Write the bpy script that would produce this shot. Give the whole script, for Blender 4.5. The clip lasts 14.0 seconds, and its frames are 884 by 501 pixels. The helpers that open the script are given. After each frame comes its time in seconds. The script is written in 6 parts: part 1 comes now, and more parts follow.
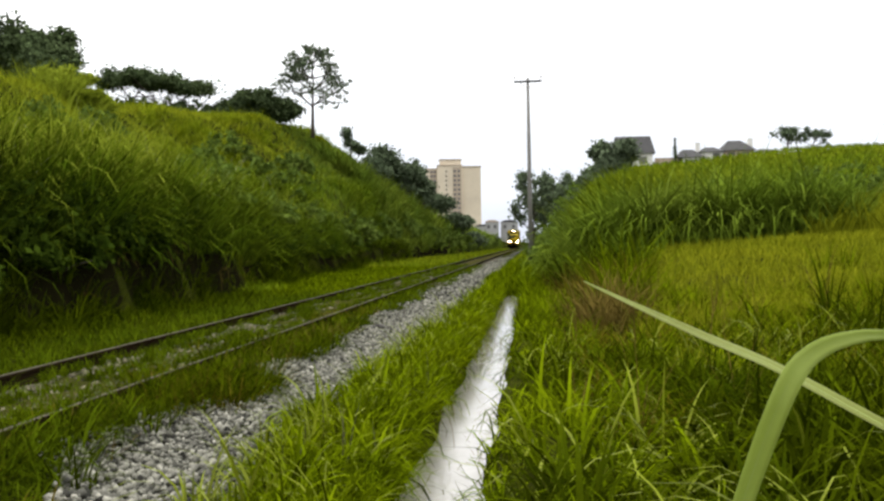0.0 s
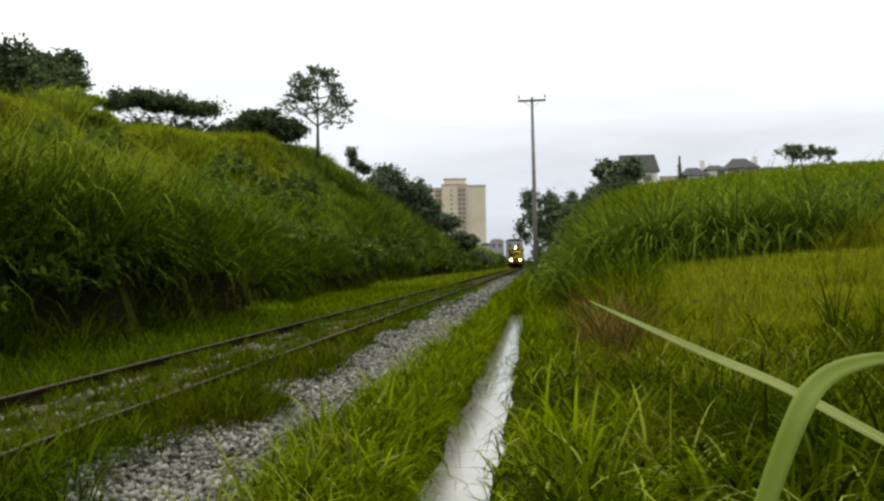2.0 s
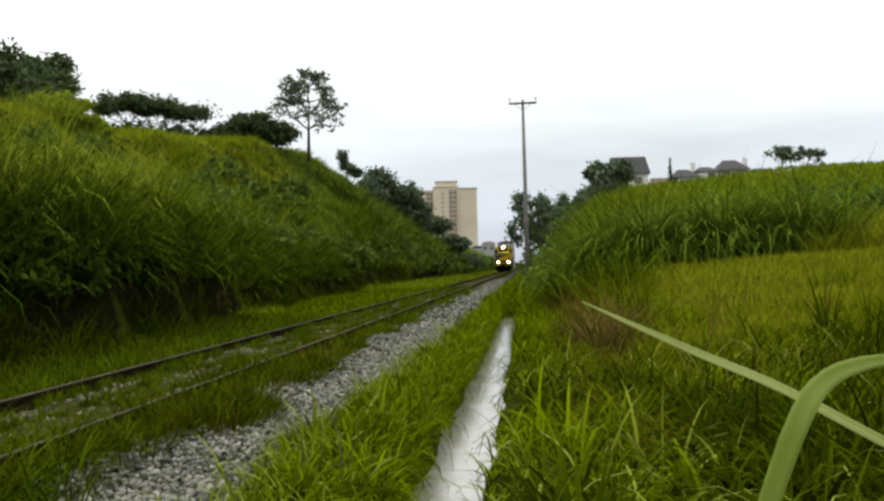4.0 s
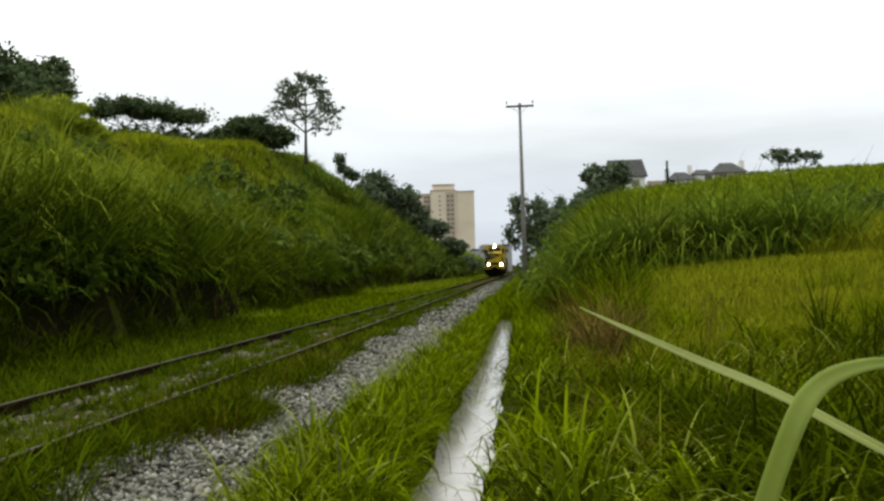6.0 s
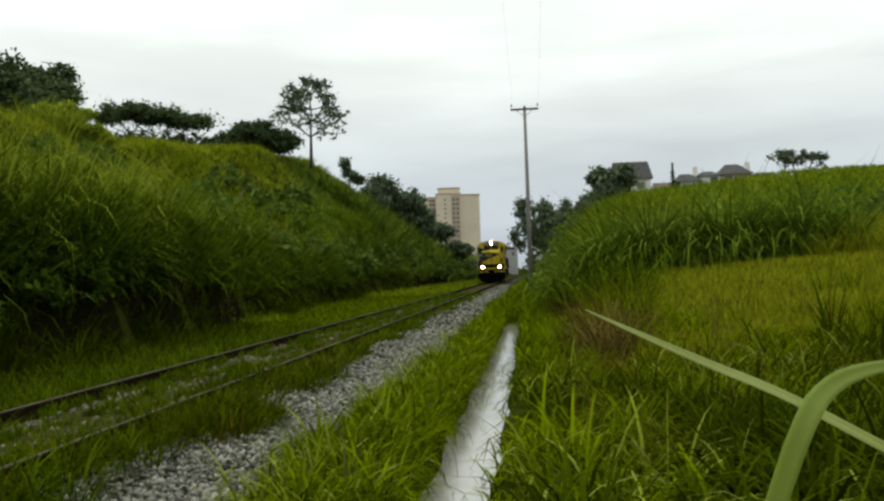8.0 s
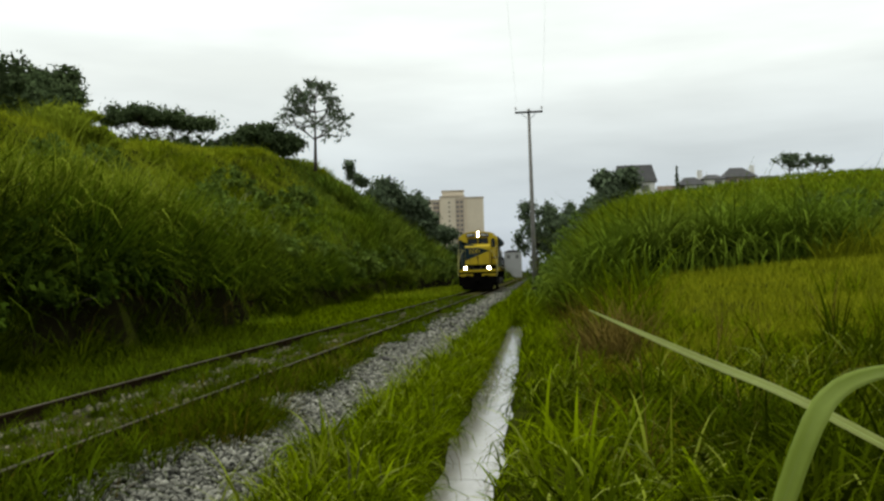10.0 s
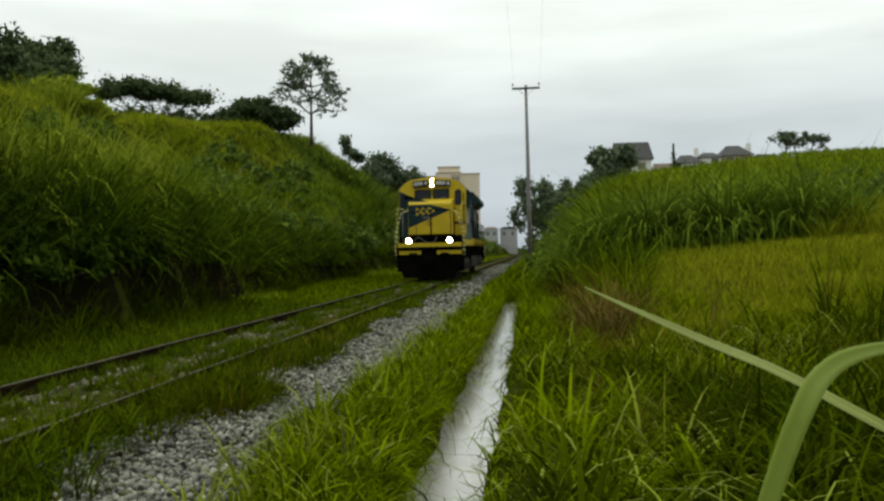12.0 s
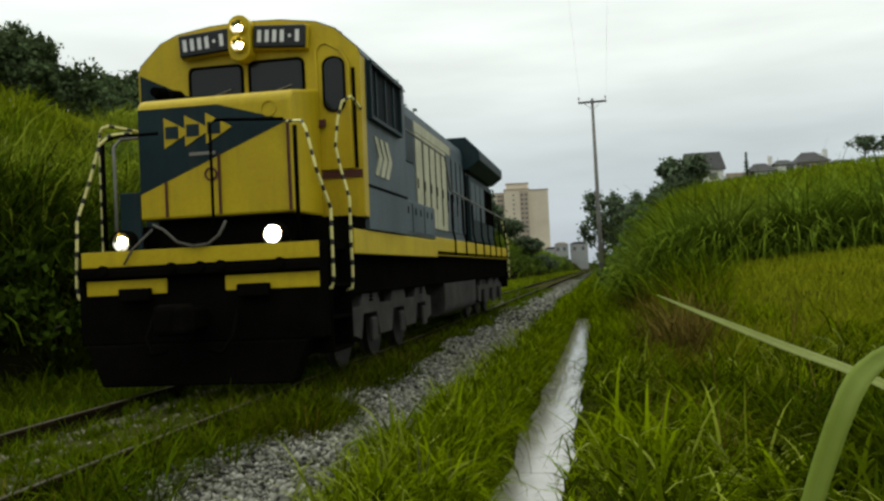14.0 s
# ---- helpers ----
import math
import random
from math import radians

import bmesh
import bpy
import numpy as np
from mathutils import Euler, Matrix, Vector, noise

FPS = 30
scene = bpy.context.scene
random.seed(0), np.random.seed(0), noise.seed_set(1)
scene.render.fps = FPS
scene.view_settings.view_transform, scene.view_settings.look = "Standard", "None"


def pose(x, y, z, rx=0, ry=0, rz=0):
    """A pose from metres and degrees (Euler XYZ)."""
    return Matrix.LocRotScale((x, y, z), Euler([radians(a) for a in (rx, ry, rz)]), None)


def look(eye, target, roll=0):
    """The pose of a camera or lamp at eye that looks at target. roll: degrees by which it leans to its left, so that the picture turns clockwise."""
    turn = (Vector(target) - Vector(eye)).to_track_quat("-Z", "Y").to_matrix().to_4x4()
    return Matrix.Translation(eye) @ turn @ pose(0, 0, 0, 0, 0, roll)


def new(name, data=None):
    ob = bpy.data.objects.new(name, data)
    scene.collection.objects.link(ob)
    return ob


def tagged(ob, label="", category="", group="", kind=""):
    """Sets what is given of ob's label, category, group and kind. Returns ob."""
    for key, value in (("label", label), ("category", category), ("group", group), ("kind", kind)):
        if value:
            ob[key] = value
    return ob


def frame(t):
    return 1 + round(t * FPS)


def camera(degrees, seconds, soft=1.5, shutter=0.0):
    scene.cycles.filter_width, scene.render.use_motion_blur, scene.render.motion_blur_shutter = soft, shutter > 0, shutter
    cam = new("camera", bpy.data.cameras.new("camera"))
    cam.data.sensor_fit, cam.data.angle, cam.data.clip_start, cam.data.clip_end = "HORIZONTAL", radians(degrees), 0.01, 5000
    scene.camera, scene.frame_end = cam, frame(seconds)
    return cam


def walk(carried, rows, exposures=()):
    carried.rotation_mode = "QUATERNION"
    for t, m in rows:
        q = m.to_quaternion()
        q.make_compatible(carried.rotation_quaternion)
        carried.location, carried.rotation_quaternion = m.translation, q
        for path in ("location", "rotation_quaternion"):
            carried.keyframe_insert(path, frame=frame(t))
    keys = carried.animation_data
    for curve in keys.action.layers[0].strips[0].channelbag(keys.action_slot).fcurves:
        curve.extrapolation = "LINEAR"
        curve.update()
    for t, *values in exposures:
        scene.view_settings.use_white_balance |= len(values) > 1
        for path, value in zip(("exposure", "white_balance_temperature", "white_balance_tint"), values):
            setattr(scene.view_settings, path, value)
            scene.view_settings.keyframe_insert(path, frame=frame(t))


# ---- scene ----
# The camera is held by hand beside the line and only turns. z = 0 is the top of the rails.
cam = camera(52.0, 14.0, soft=2.6)
EYE = (0.0, 0.0, 1.29)
TURNS = [  # seconds, tilt, lean, heading
    (0, 89.634, 0.800, 5.685),
    (0.5, 90.006, 0.700, 5.836),
    (1, 90.510, 0.698, 6.490),
    (1.5, 90.739, 0.823, 6.107),
    (2, 90.843, 1.042, 6.011),
    (2.5, 90.764, 1.072, 5.697),
    (3, 90.788, 1.162, 5.553),
    (5.5, 91.314, 1.503, 5.483),
    (6, 91.202, 1.447, 5.319),
    (6.5, 91.482, 1.609, 5.397),
    (7, 91.816, 1.613, 5.598),
    (7.5, 91.865, 1.722, 5.573),
    (8, 91.427, 1.773, 5.684),
    (10.5, 91.628, 1.651, 5.980),
    (11, 91.330, 1.728, 6.047),
    (11.5, 90.435, 1.364, 6.232),
    (12, 90.093, 1.245, 5.651),
    (12.5, 90.476, 1.122, 7.021),
    (13, 90.917, 1.651, 7.972),
    (13.5, 91.497, 2.287, 8.916),
    (14, 91.373, 2.717, 10.082),
]
walk(cam, [(t, pose(*EYE, tilt, lean, head)) for t, tilt, lean, head in TURNS],
     exposures=[(0.0, 0.24, 6500, 10), (1.0, 0.28, 6500, 10), (1.5, -0.16, 6500, 8), (2.0, -0.18, 6500, 7), (7.0, -0.22, 6500, 5), (7.5, -0.48, 6500, 2),
                (10.5, -0.48, 6500, 1), (12.0, -0.52, 6500, 0), (14.0, -0.56, 6500, 0)])

# ---- light: an overcast evening sky, bright overhead, blue-grey towards the horizon ----
SUN_UP, SUN_ROT = radians(36), radians(-73)
world = bpy.data.worlds.new("overcast_sky")
scene.world = world
world.use_nodes = True
wn, wl = world.node_tree.nodes, world.node_tree.links
wn.clear()
w_out = wn.new("ShaderNodeOutputWorld")
w_bg = wn.new("ShaderNodeBackground")
w_bg.inputs["Strength"].default_value = 1.0
w_sky = wn.new("ShaderNodeTexSky")
w_sky.sky_type, w_sky.sun_disc = "NISHITA", False
w_sky.sun_elevation, w_sky.sun_rotation = SUN_UP, SUN_ROT
w_dim = wn.new("ShaderNodeVectorMath")
w_dim.operation = "SCALE"
w_dim.inputs["Scale"].default_value = 0.1
w_co = wn.new("ShaderNodeTexCoord")
w_sep = wn.new("ShaderNodeSeparateXYZ")
w_ramp = wn.new("ShaderNodeValToRGB")
w_ramp.color_ramp.elements[0].position, w_ramp.color_ramp.elements[0].color = 0.0, (0.76, 0.81, 0.955, 1)
w_ramp.color_ramp.elements[1].position, w_ramp.color_ramp.elements[1].color = 0.22, (1.50, 1.50, 1.49, 1)
for at, tone in ((0.55, 2.15), (1.0, 2.75)):
    w_ramp.color_ramp.elements.new(at).color = (tone, tone, tone * 0.99, 1)
mid = w_ramp.color_ramp.elements.new(0.10)
mid.color = (0.95, 0.985, 1.065, 1)
w_map = wn.new("ShaderNodeMapping")
w_map.inputs["Scale"].default_value = (1.6, 1.6, 9.0)
w_map.inputs["Rotation"].default_value = (0.08, 0.12, 0.0)
w_noise = wn.new("ShaderNodeTexNoise")
w_noise.inputs["Scale"].default_value = 2.2
w_noise.inputs["Detail"].default_value = 5.0
w_cloud = wn.new("ShaderNodeMapRange")
w_cloud.inputs["From Min"].default_value, w_cloud.inputs["From Max"].default_value = 0.3, 0.7
w_cloud.inputs["To Min"].default_value, w_cloud.inputs["To Max"].default_value = 0.87, 1.09
w_mul = wn.new("ShaderNodeVectorMath")
w_mul.operation = "SCALE"
w_mix = wn.new("ShaderNodeMixRGB")
w_mix.inputs["Fac"].default_value = 0.9
wl.new(w_sky.outputs[0], w_dim.inputs[0])
wl.new(w_co.outputs["Generated"], w_sep.inputs[0])
wl.new(w_sep.outputs["Z"], w_ramp.inputs[0])
wl.new(w_co.outputs["Generated"], w_map.inputs[0])
wl.new(w_map.outputs[0], w_noise.inputs["Vector"])
wl.new(w_noise.outputs[0], w_cloud.inputs[0])
wl.new(w_ramp.outputs[0], w_mul.inputs[0])
wl.new(w_cloud.outputs[0], w_mul.inputs["Scale"])
wl.new(w_dim.outputs[0], w_mix.inputs[1])
wl.new(w_mul.outputs[0], w_mix.inputs[2])
wl.new(w_mix.outputs[0], w_bg.inputs["Color"])
wl.new(w_bg.outputs[0], w_out.inputs["Surface"])

sun = new("sun", bpy.data.lights.new("sun", "SUN"))
sun.data.energy, sun.data.angle, sun.data.color = 1.5, radians(20), (1.0, 0.97, 0.92)
sun.matrix_world = look((-40, 12, 30), (0, 0, 0))

# ---- materials ----


def material(name, color, rough=0.8, metal=0.0, vary=0.25, scale=3.0, fine=40.0, bump=0.3, second=None, island=0.0,
             translucent=0.0, spec=0.25, grime=0.0):
    """Base colour mixed with a second one at two noise scales, with relief; island: spread of tone from piece to piece."""
    m = bpy.data.materials.new(name)
    m.use_nodes = True
    n, l = m.node_tree.nodes, m.node_tree.links
    b = n["Principled BSDF"]
    second = second or tuple(c * (1 - vary) for c in color)
    co = n.new("ShaderNodeTexCoord")
    n1, n2 = n.new("ShaderNodeTexNoise"), n.new("ShaderNodeTexNoise")
    n1.inputs["Scale"].default_value, n2.inputs["Scale"].default_value = scale, fine
    n1.inputs["Detail"].default_value, n2.inputs["Detail"].default_value = 4.0, 3.0
    l.new(co.outputs["Object"], n1.inputs["Vector"])
    l.new(co.outputs["Object"], n2.inputs["Vector"])
    add = n.new("ShaderNodeMath")
    add.operation = "MULTIPLY_ADD"
    add.inputs[1].default_value = 0.45
    l.new(n2.outputs[0], add.inputs[0])
    l.new(n1.outputs[0], add.inputs[2])
    fac = n.new("ShaderNodeMapRange")
    fac.inputs["From Min"].default_value, fac.inputs["From Max"].default_value = 0.45, 1.0
    l.new(add.outputs[0], fac.inputs[0])
    mix = n.new("ShaderNodeMixRGB")
    mix.inputs[1].default_value, mix.inputs[2].default_value = (*color, 1), (*second, 1)
    l.new(fac.outputs[0], mix.inputs[0])
    out = mix.outputs[0]
    if grime:  # dirt run down in streaks
        mp, n3, rg = n.new("ShaderNodeMapping"), n.new("ShaderNodeTexNoise"), n.new("ShaderNodeMapRange")
        mp.inputs["Scale"].default_value = (7.0, 7.0, 0.8)
        n3.inputs["Scale"].default_value, n3.inputs["Detail"].default_value = 1.0, 6.0
        l.new(co.outputs["Object"], mp.inputs[0])
        l.new(mp.outputs[0], n3.inputs["Vector"])
        rg.inputs["From Min"].default_value, rg.inputs["From Max"].default_value, rg.inputs["To Max"].default_value = 0.5, 0.78, grime
        l.new(n3.outputs[0], rg.inputs[0])
        dirt = n.new("ShaderNodeMixRGB")
        dirt.inputs[2].default_value = (0.05, 0.038, 0.022, 1)
        l.new(rg.outputs[0], dirt.inputs[0])
        l.new(out, dirt.inputs[1])
        out = dirt.outputs[0]
    if island:
        geo = n.new("ShaderNodeNewGeometry")
        rng = n.new("ShaderNodeMapRange")
        rng.inputs["To Min"].default_value, rng.inputs["To Max"].default_value = 1 - island, 1 + island
        l.new(geo.outputs["Random Per Island"], rng.inputs[0])
        tone = n.new("ShaderNodeVectorMath")
        tone.operation = "SCALE"
        l.new(out, tone.inputs[0])
        l.new(rng.outputs[0], tone.inputs["Scale"])
        out = tone.outputs[0]
    l.new(out, b.inputs["Base Color"])
    b.inputs["Roughness"].default_value, b.inputs["Metallic"].default_value = rough, metal
    b.inputs["Specular IOR Level"].default_value = spec
    if bump:
        bp = n.new("ShaderNodeBump")
        bp.inputs["Strength"].default_value, bp.inputs["Distance"].default_value = bump, 0.02
        l.new(n2.outputs[0], bp.inputs["Height"])
        l.new(bp.outputs[0], b.inputs["Normal"])
    if translucent:
        tr, ms = n.new("ShaderNodeBsdfTranslucent"), n.new("ShaderNodeMixShader")
        l.new(out, tr.inputs["Color"])
        ms.inputs[0].default_value = translucent
        l.new(b.outputs[0], ms.inputs[1])
        l.new(tr.outputs[0], ms.inputs[2])
        l.new(ms.outputs[0], n["Material Output"].inputs["Surface"])
    return m


def glow(name, color, strength):
    m = bpy.data.materials.new(name)
    m.use_nodes = True
    b = m.node_tree.nodes["Principled BSDF"]
    b.inputs["Base Color"].default_value = (*color, 1)
    b.inputs["Emission Color"].default_value = (*color, 1)
    b.inputs["Emission Strength"].default_value = strength
    return m


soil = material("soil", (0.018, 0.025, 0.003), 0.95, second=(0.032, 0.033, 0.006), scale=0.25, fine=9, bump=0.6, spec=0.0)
# near-black for the shade painted in the hollow of the cutting
hollow_shade = material("hollow_shade", (0.006, 0.006, 0.002), 0.95, second=(0.011, 0.010, 0.004), scale=1.6, fine=12, bump=0.8, spec=0.0)
lush = material("lush_grass", (0.116, 0.148, 0.002), 0.6, second=(0.052, 0.080, 0.001), island=0.75, translucent=0.23, bump=0, scale=0.7, spec=0.0)
meadow = material("meadow_grass", (0.1865, 0.1948, 0.0091), 0.75, second=(0.1285, 0.1492, 0.0066), island=0.4, translucent=0.23, bump=0, scale=0.3, spec=0.0)
slope_grass = material("slope_grass", (0.088, 0.148, 0.006), 0.75, second=(0.195, 0.215, 0.008), island=0.5, translucent=0.20, bump=0, scale=0.14, fine=0.9, spec=0.0)
cane = material("cane_leaf", (0.072, 0.120, 0.006), 0.65, second=(0.140, 0.180, 0.022), island=0.55, translucent=0.20, bump=0, scale=0.3, spec=0.0)
far_slope = material("far_slope_grass", (0.082, 0.135, 0.016), 0.75, second=(0.150, 0.185, 0.020), island=0.5, translucent=0.2, bump=0, scale=0.14, fine=0.9, spec=0.0)
crest_grass = material("crest_grass", (0.165, 0.210, 0.011), 0.75, second=(0.225, 0.238, 0.014), island=0.35, translucent=0.23, bump=0, scale=0.2, fine=1.2, spec=0.0)
dry = material("dry_grass", (0.135, 0.100, 0.022), 0.85, second=(0.080, 0.058, 0.013), island=0.4, translucent=0.13, bump=0, spec=0.0)
# dark leaf green, lightened and blued a little for distance haze
leaf_dark = material("dark_leaf", (0.0607, 0.0888, 0.0385), 0.7, second=(0.0851, 0.1110, 0.0481), island=0.5, translucent=0.13, bump=0, scale=0.4, spec=0.0)
# deep green plant colour, darkened further for corner falloff and bank-foot shade
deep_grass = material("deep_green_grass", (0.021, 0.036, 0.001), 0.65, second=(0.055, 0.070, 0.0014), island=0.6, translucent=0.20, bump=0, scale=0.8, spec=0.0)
feather = material("feathery_leaf", (0.2472, 0.2932, 0.0299), 0.7, second=(0.1667, 0.2070, 0.0138), island=0.4, translucent=0.26, bump=0, scale=0.6, spec=0.0)
pale_grass = material("pale_lime_grass", (0.195, 0.225, 0.016), 0.6, second=(0.130, 0.160, 0.007), island=0.4, translucent=0.26, bump=0, scale=1.0, spec=0.1)
olive_weed = material("olive_brown_weed", (0.1110, 0.0851, 0.0089), 0.8, second=(0.0703, 0.0629, 0.0059), island=0.5, translucent=0.16, bump=0, scale=1.0, spec=0.0)
hill_leaf = material("hill_grass", (0.0903, 0.1399, 0.0063), 0.75, second=(0.1580, 0.1851, 0.0090), island=0.45, translucent=0.20, bump=0, scale=0.1, fine=0.8, spec=0.0)
plume = material("pale_seed_plume", (0.3108, 0.3108, 0.1776), 0.9, second=(0.2220, 0.2220, 0.1110), island=0.3, translucent=0.13, bump=0, spec=0.0)
weed = material("trackside_weed", (0.074, 0.098, 0.003), 0.75, second=(0.034, 0.056, 0.002), island=0.5, translucent=0.20, bump=0, scale=0.6, spec=0.0)
# leaf green paled and blued to paint the haze of distance
leaf_hazed = material("hazed_far_leaf", (0.0779, 0.1049, 0.0599), 0.7, second=(0.1049, 0.1319, 0.0749), island=0.5, translucent=0.13, bump=0, scale=0.4, spec=0.0)
thick_cane = material("thicket_cane_leaf", (0.050, 0.092, 0.004), 0.7, second=(0.125, 0.160, 0.010), island=0.7, translucent=0.18, bump=0, scale=0.45, spec=0.0)
# cane green darkened in its colour to stand for shade low on the bank
foot_cane = material("shade_tinted_cane_leaf", (0.019, 0.038, 0.002), 0.65, second=(0.062, 0.082, 0.005), island=0.8, translucent=0.16, bump=0, scale=0.5, spec=0.0)
leaf_mid = material("mid_leaf", (0.0749, 0.1234, 0.0205), 0.7, second=(0.1234, 0.1617, 0.0290), island=0.5, translucent=0.16, bump=0, scale=0.4, spec=0.0)
bark = material("bark", (0.075, 0.06, 0.045), 0.9, second=(0.04, 0.032, 0.025), scale=4, fine=30, bump=0.8)
rust = material("rusty_steel", (0.020, 0.014, 0.007), 0.85, second=(0.010, 0.007, 0.004), scale=5, fine=60, metal=0.0, spec=0.0)
rail_top = material("worn_rail_head", (0.085, 0.074, 0.05), 0.6, metal=0.1, spec=0.04, second=(0.04, 0.032, 0.02), scale=3)
sleeper_wood = material("weathered_sleeper", (0.10, 0.088, 0.058), 0.9, second=(0.05, 0.045, 0.028), scale=3, fine=40, bump=0.7, spec=0.1)
stone = material("grey_gravel", (0.225, 0.218, 0.180), 0.9, second=(0.066, 0.065, 0.050), scale=6, fine=60, island=0.88, spec=0.15)
gravel_bed = material("gravel_bed", (0.040, 0.039, 0.032), 0.95, second=(0.018, 0.017, 0.013), scale=8, fine=60, bump=1.0, spec=0.1)
concrete = material("pole_concrete", (0.20, 0.19, 0.175), 0.9, second=(0.12, 0.115, 0.105), scale=1.5, fine=30)

# ---- ground ----


def ease(a, b, v):
    s = np.clip((v - a) / (b - a), 0, 1)
    return s * s * (3 - 2 * s)


def hump(v, a, b, soft):
    return ease(a - soft, a + soft, v) * (1 - ease(b - soft, b + soft, v))


CREST_Y = (0, 28, 36, 46, 60, 82, 96, 112, 126, 140, 170, 270, 600)
CREST_Z = (7.8, 8.8, 9.1, 9.4, 10.8, 13.4, 14.2, 13.8, 12.2, 10.2, 8.4, 7.2, 6.0)
FOOT_Y = (0, 28, 46, 90, 180, 400)
FOOT_X = (9.6, 9.8, 11.6, 12.2, 10.5, 9.5)


def ripple(x, y, size, seed):
    return (np.sin(x / size + seed) * np.cos(y / size * 1.3 + 2 * seed) + np.sin((x + y) / size * 0.73 + 3 * seed)) * 0.5


def ground_z(x, y):
    x, y = np.asarray(x, float), np.asarray(y, float)
    z = np.full(np.broadcast(x, y).shape, -0.30)
    z = z + 0.11 * hump(x, -6.5, -3.0, 0.25)                 # bed of the track
    z = z + 0.07 * hump(x, -3.0, -1.35, 0.25)                # gravel beside it
    z = z - 0.38 * hump(x, DITCH_L + 0.05 * np.sin(y * 1.7), DITCH_R + 0.04 * np.sin(y * 2.3 + 1), 0.08) * (1 - ease(30, 36, y))
    # cutting on the far side of the line
    d = -x - np.interp(y, FOOT_Y, FOOT_X)
    crest = np.interp(y, CREST_Y, CREST_Z)
    step = 0.10 + 0.075 * hump(y, 17, 31, 2.5) + 0.03 * np.sin(y * 0.9) * np.sin(y * 0.37 + 1)
    up = step * ease(0, 0.7, d + 0.25 * np.sin(y * 1.3) + 0.15 * np.sin(y * 3.1)) + (0.18 - step) * ease(0.8, 3.0, d) + 0.10 * ease(0.6, 3.2, d) + 0.62 * np.clip((d - 1.5) / 10.5, 0, 1) ** 0.85 + 0.10 * ease(8, 14, d)
    z = z + crest * up + np.clip(d - 13, 0, 30) * 0.06
    z = z + ease(1, 5, d) * (0.35 * ripple(x, y, 2.3, 1.0) + 0.25 * ripple(x, y, 0.9, 4.0))
    # meadow and hill on the near side
    right = ease(0.7, 5.0, x)
    z = z + right * 1.75 * ease(6, 35, y) * (0.75 + 0.25 * ease(4, 12, x))
    z = z + ease(0.5, 13, x) * np.clip(y - 38, 0, 115) * 0.107 + ease(10, 50, x) * ease(40, 150, y) * 2.5
    z = z + 2.6 * hump(x, 3.2, 8.6, 2.2) * hump(y, 47, 78, 7)    # overgrown shoulder behind the pole
    z = z + ease(1, 3, x) * 0.05 * ripple(x, y, 0.7, 2.0)
    z = z + 0.02 * ripple(x, y, 0.31, 5.0)
    return z


DITCH_L, DITCH_R = -0.96, -0.36


def sheet(name, xs, ys, mat, height):
    gx, gy = np.meshgrid(xs, ys)
    co = np.stack([gx, gy, height(gx, gy)], -1).reshape(-1, 3)
    nx, ny = len(xs), len(ys)
    i = (np.arange(ny - 1)[:, None] * nx + np.arange(nx - 1)).ravel()
    me = bpy.data.meshes.new(name)
    me.from_pydata(co.tolist(), [], np.stack([i, i + 1, i + nx + 1, i + nx], 1).tolist())
    me.polygons.foreach_set("use_smooth", np.ones(len(me.polygons), bool))
    me.materials.append(mat)
    return new(name, me)


xs = np.concatenate([-np.geomspace(1500, 60, 12), np.arange(-55, -14, 1.2), np.arange(-14, -9, 0.11), np.arange(-9, -7, 0.3), np.arange(-7, 1.0, 0.08),
                     np.arange(1.0, 14, 0.4), np.arange(14, 60, 2.0), np.geomspace(62, 1500, 12)])
ys = np.concatenate([[-600, -200, -80, -40, -20, -10], np.arange(-6, 40, 0.35), np.arange(40, 140, 1.5), np.geomspace(142, 4000, 30)])
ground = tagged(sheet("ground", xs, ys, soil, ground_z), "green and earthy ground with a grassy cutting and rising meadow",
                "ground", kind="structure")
# standing water in the ditch
# milky base colour adds sky reflection beyond what the surface itself mirrors
water_mat = material("ditch_water", (0.42, 0.40, 0.36), 0.05, second=(0.33, 0.31, 0.27), scale=2, fine=14, bump=0.05, spec=1.0)
wxs = np.array([-1.05, -0.58, -0.15])
water = tagged(sheet("water", wxs, np.linspace(-12, 36, 49), water_mat, lambda x, y: 0 * x - 0.50),
               "still ditch water, part of the pale sky's reflection put into its colour", "water", kind="structure")

# ---- building tools ----


def part(name, bm, mats, parent=None, label="", smooth=False):
    """Link a bmesh as one mesh object under a thing or a part."""
    bmesh.ops.recalc_face_normals(bm, faces=bm.faces)
    me = bpy.data.meshes.new(name)
    bm.to_mesh(me)
    bm.free()
    for m in mats if isinstance(mats, (list, tuple)) else [mats]:
        me.materials.append(m)
    if smooth:
        me.polygons.foreach_set("use_smooth", np.ones(len(me.polygons), bool))
    ob = new(name, me)
    ob.parent = parent
    if label:
        tagged(ob, label)
    return ob


def box(bm, x0, x1, y0, y1, z0, z1, bevel=0.0, m=None):
    b = bmesh.new()
    bmesh.ops.create_cube(b, size=1, matrix=Matrix.Translation(((x0 + x1) / 2, (y0 + y1) / 2, (z0 + z1) / 2))
                          @ Matrix.Diagonal((abs(x1 - x0), abs(y1 - y0), abs(z1 - z0), 1)))
    if bevel:
        bmesh.ops.bevel(b, geom=b.edges, offset=bevel, segments=2, affect="EDGES", profile=0.5)
    if m is not None:
        b.transform(m)
    merge(bm, b)
    return bm


def merge(bm, b):
    me = bpy.data.meshes.new("t")
    b.to_mesh(me)
    b.free()
    bm.from_mesh(me)
    bpy.data.meshes.remove(me)


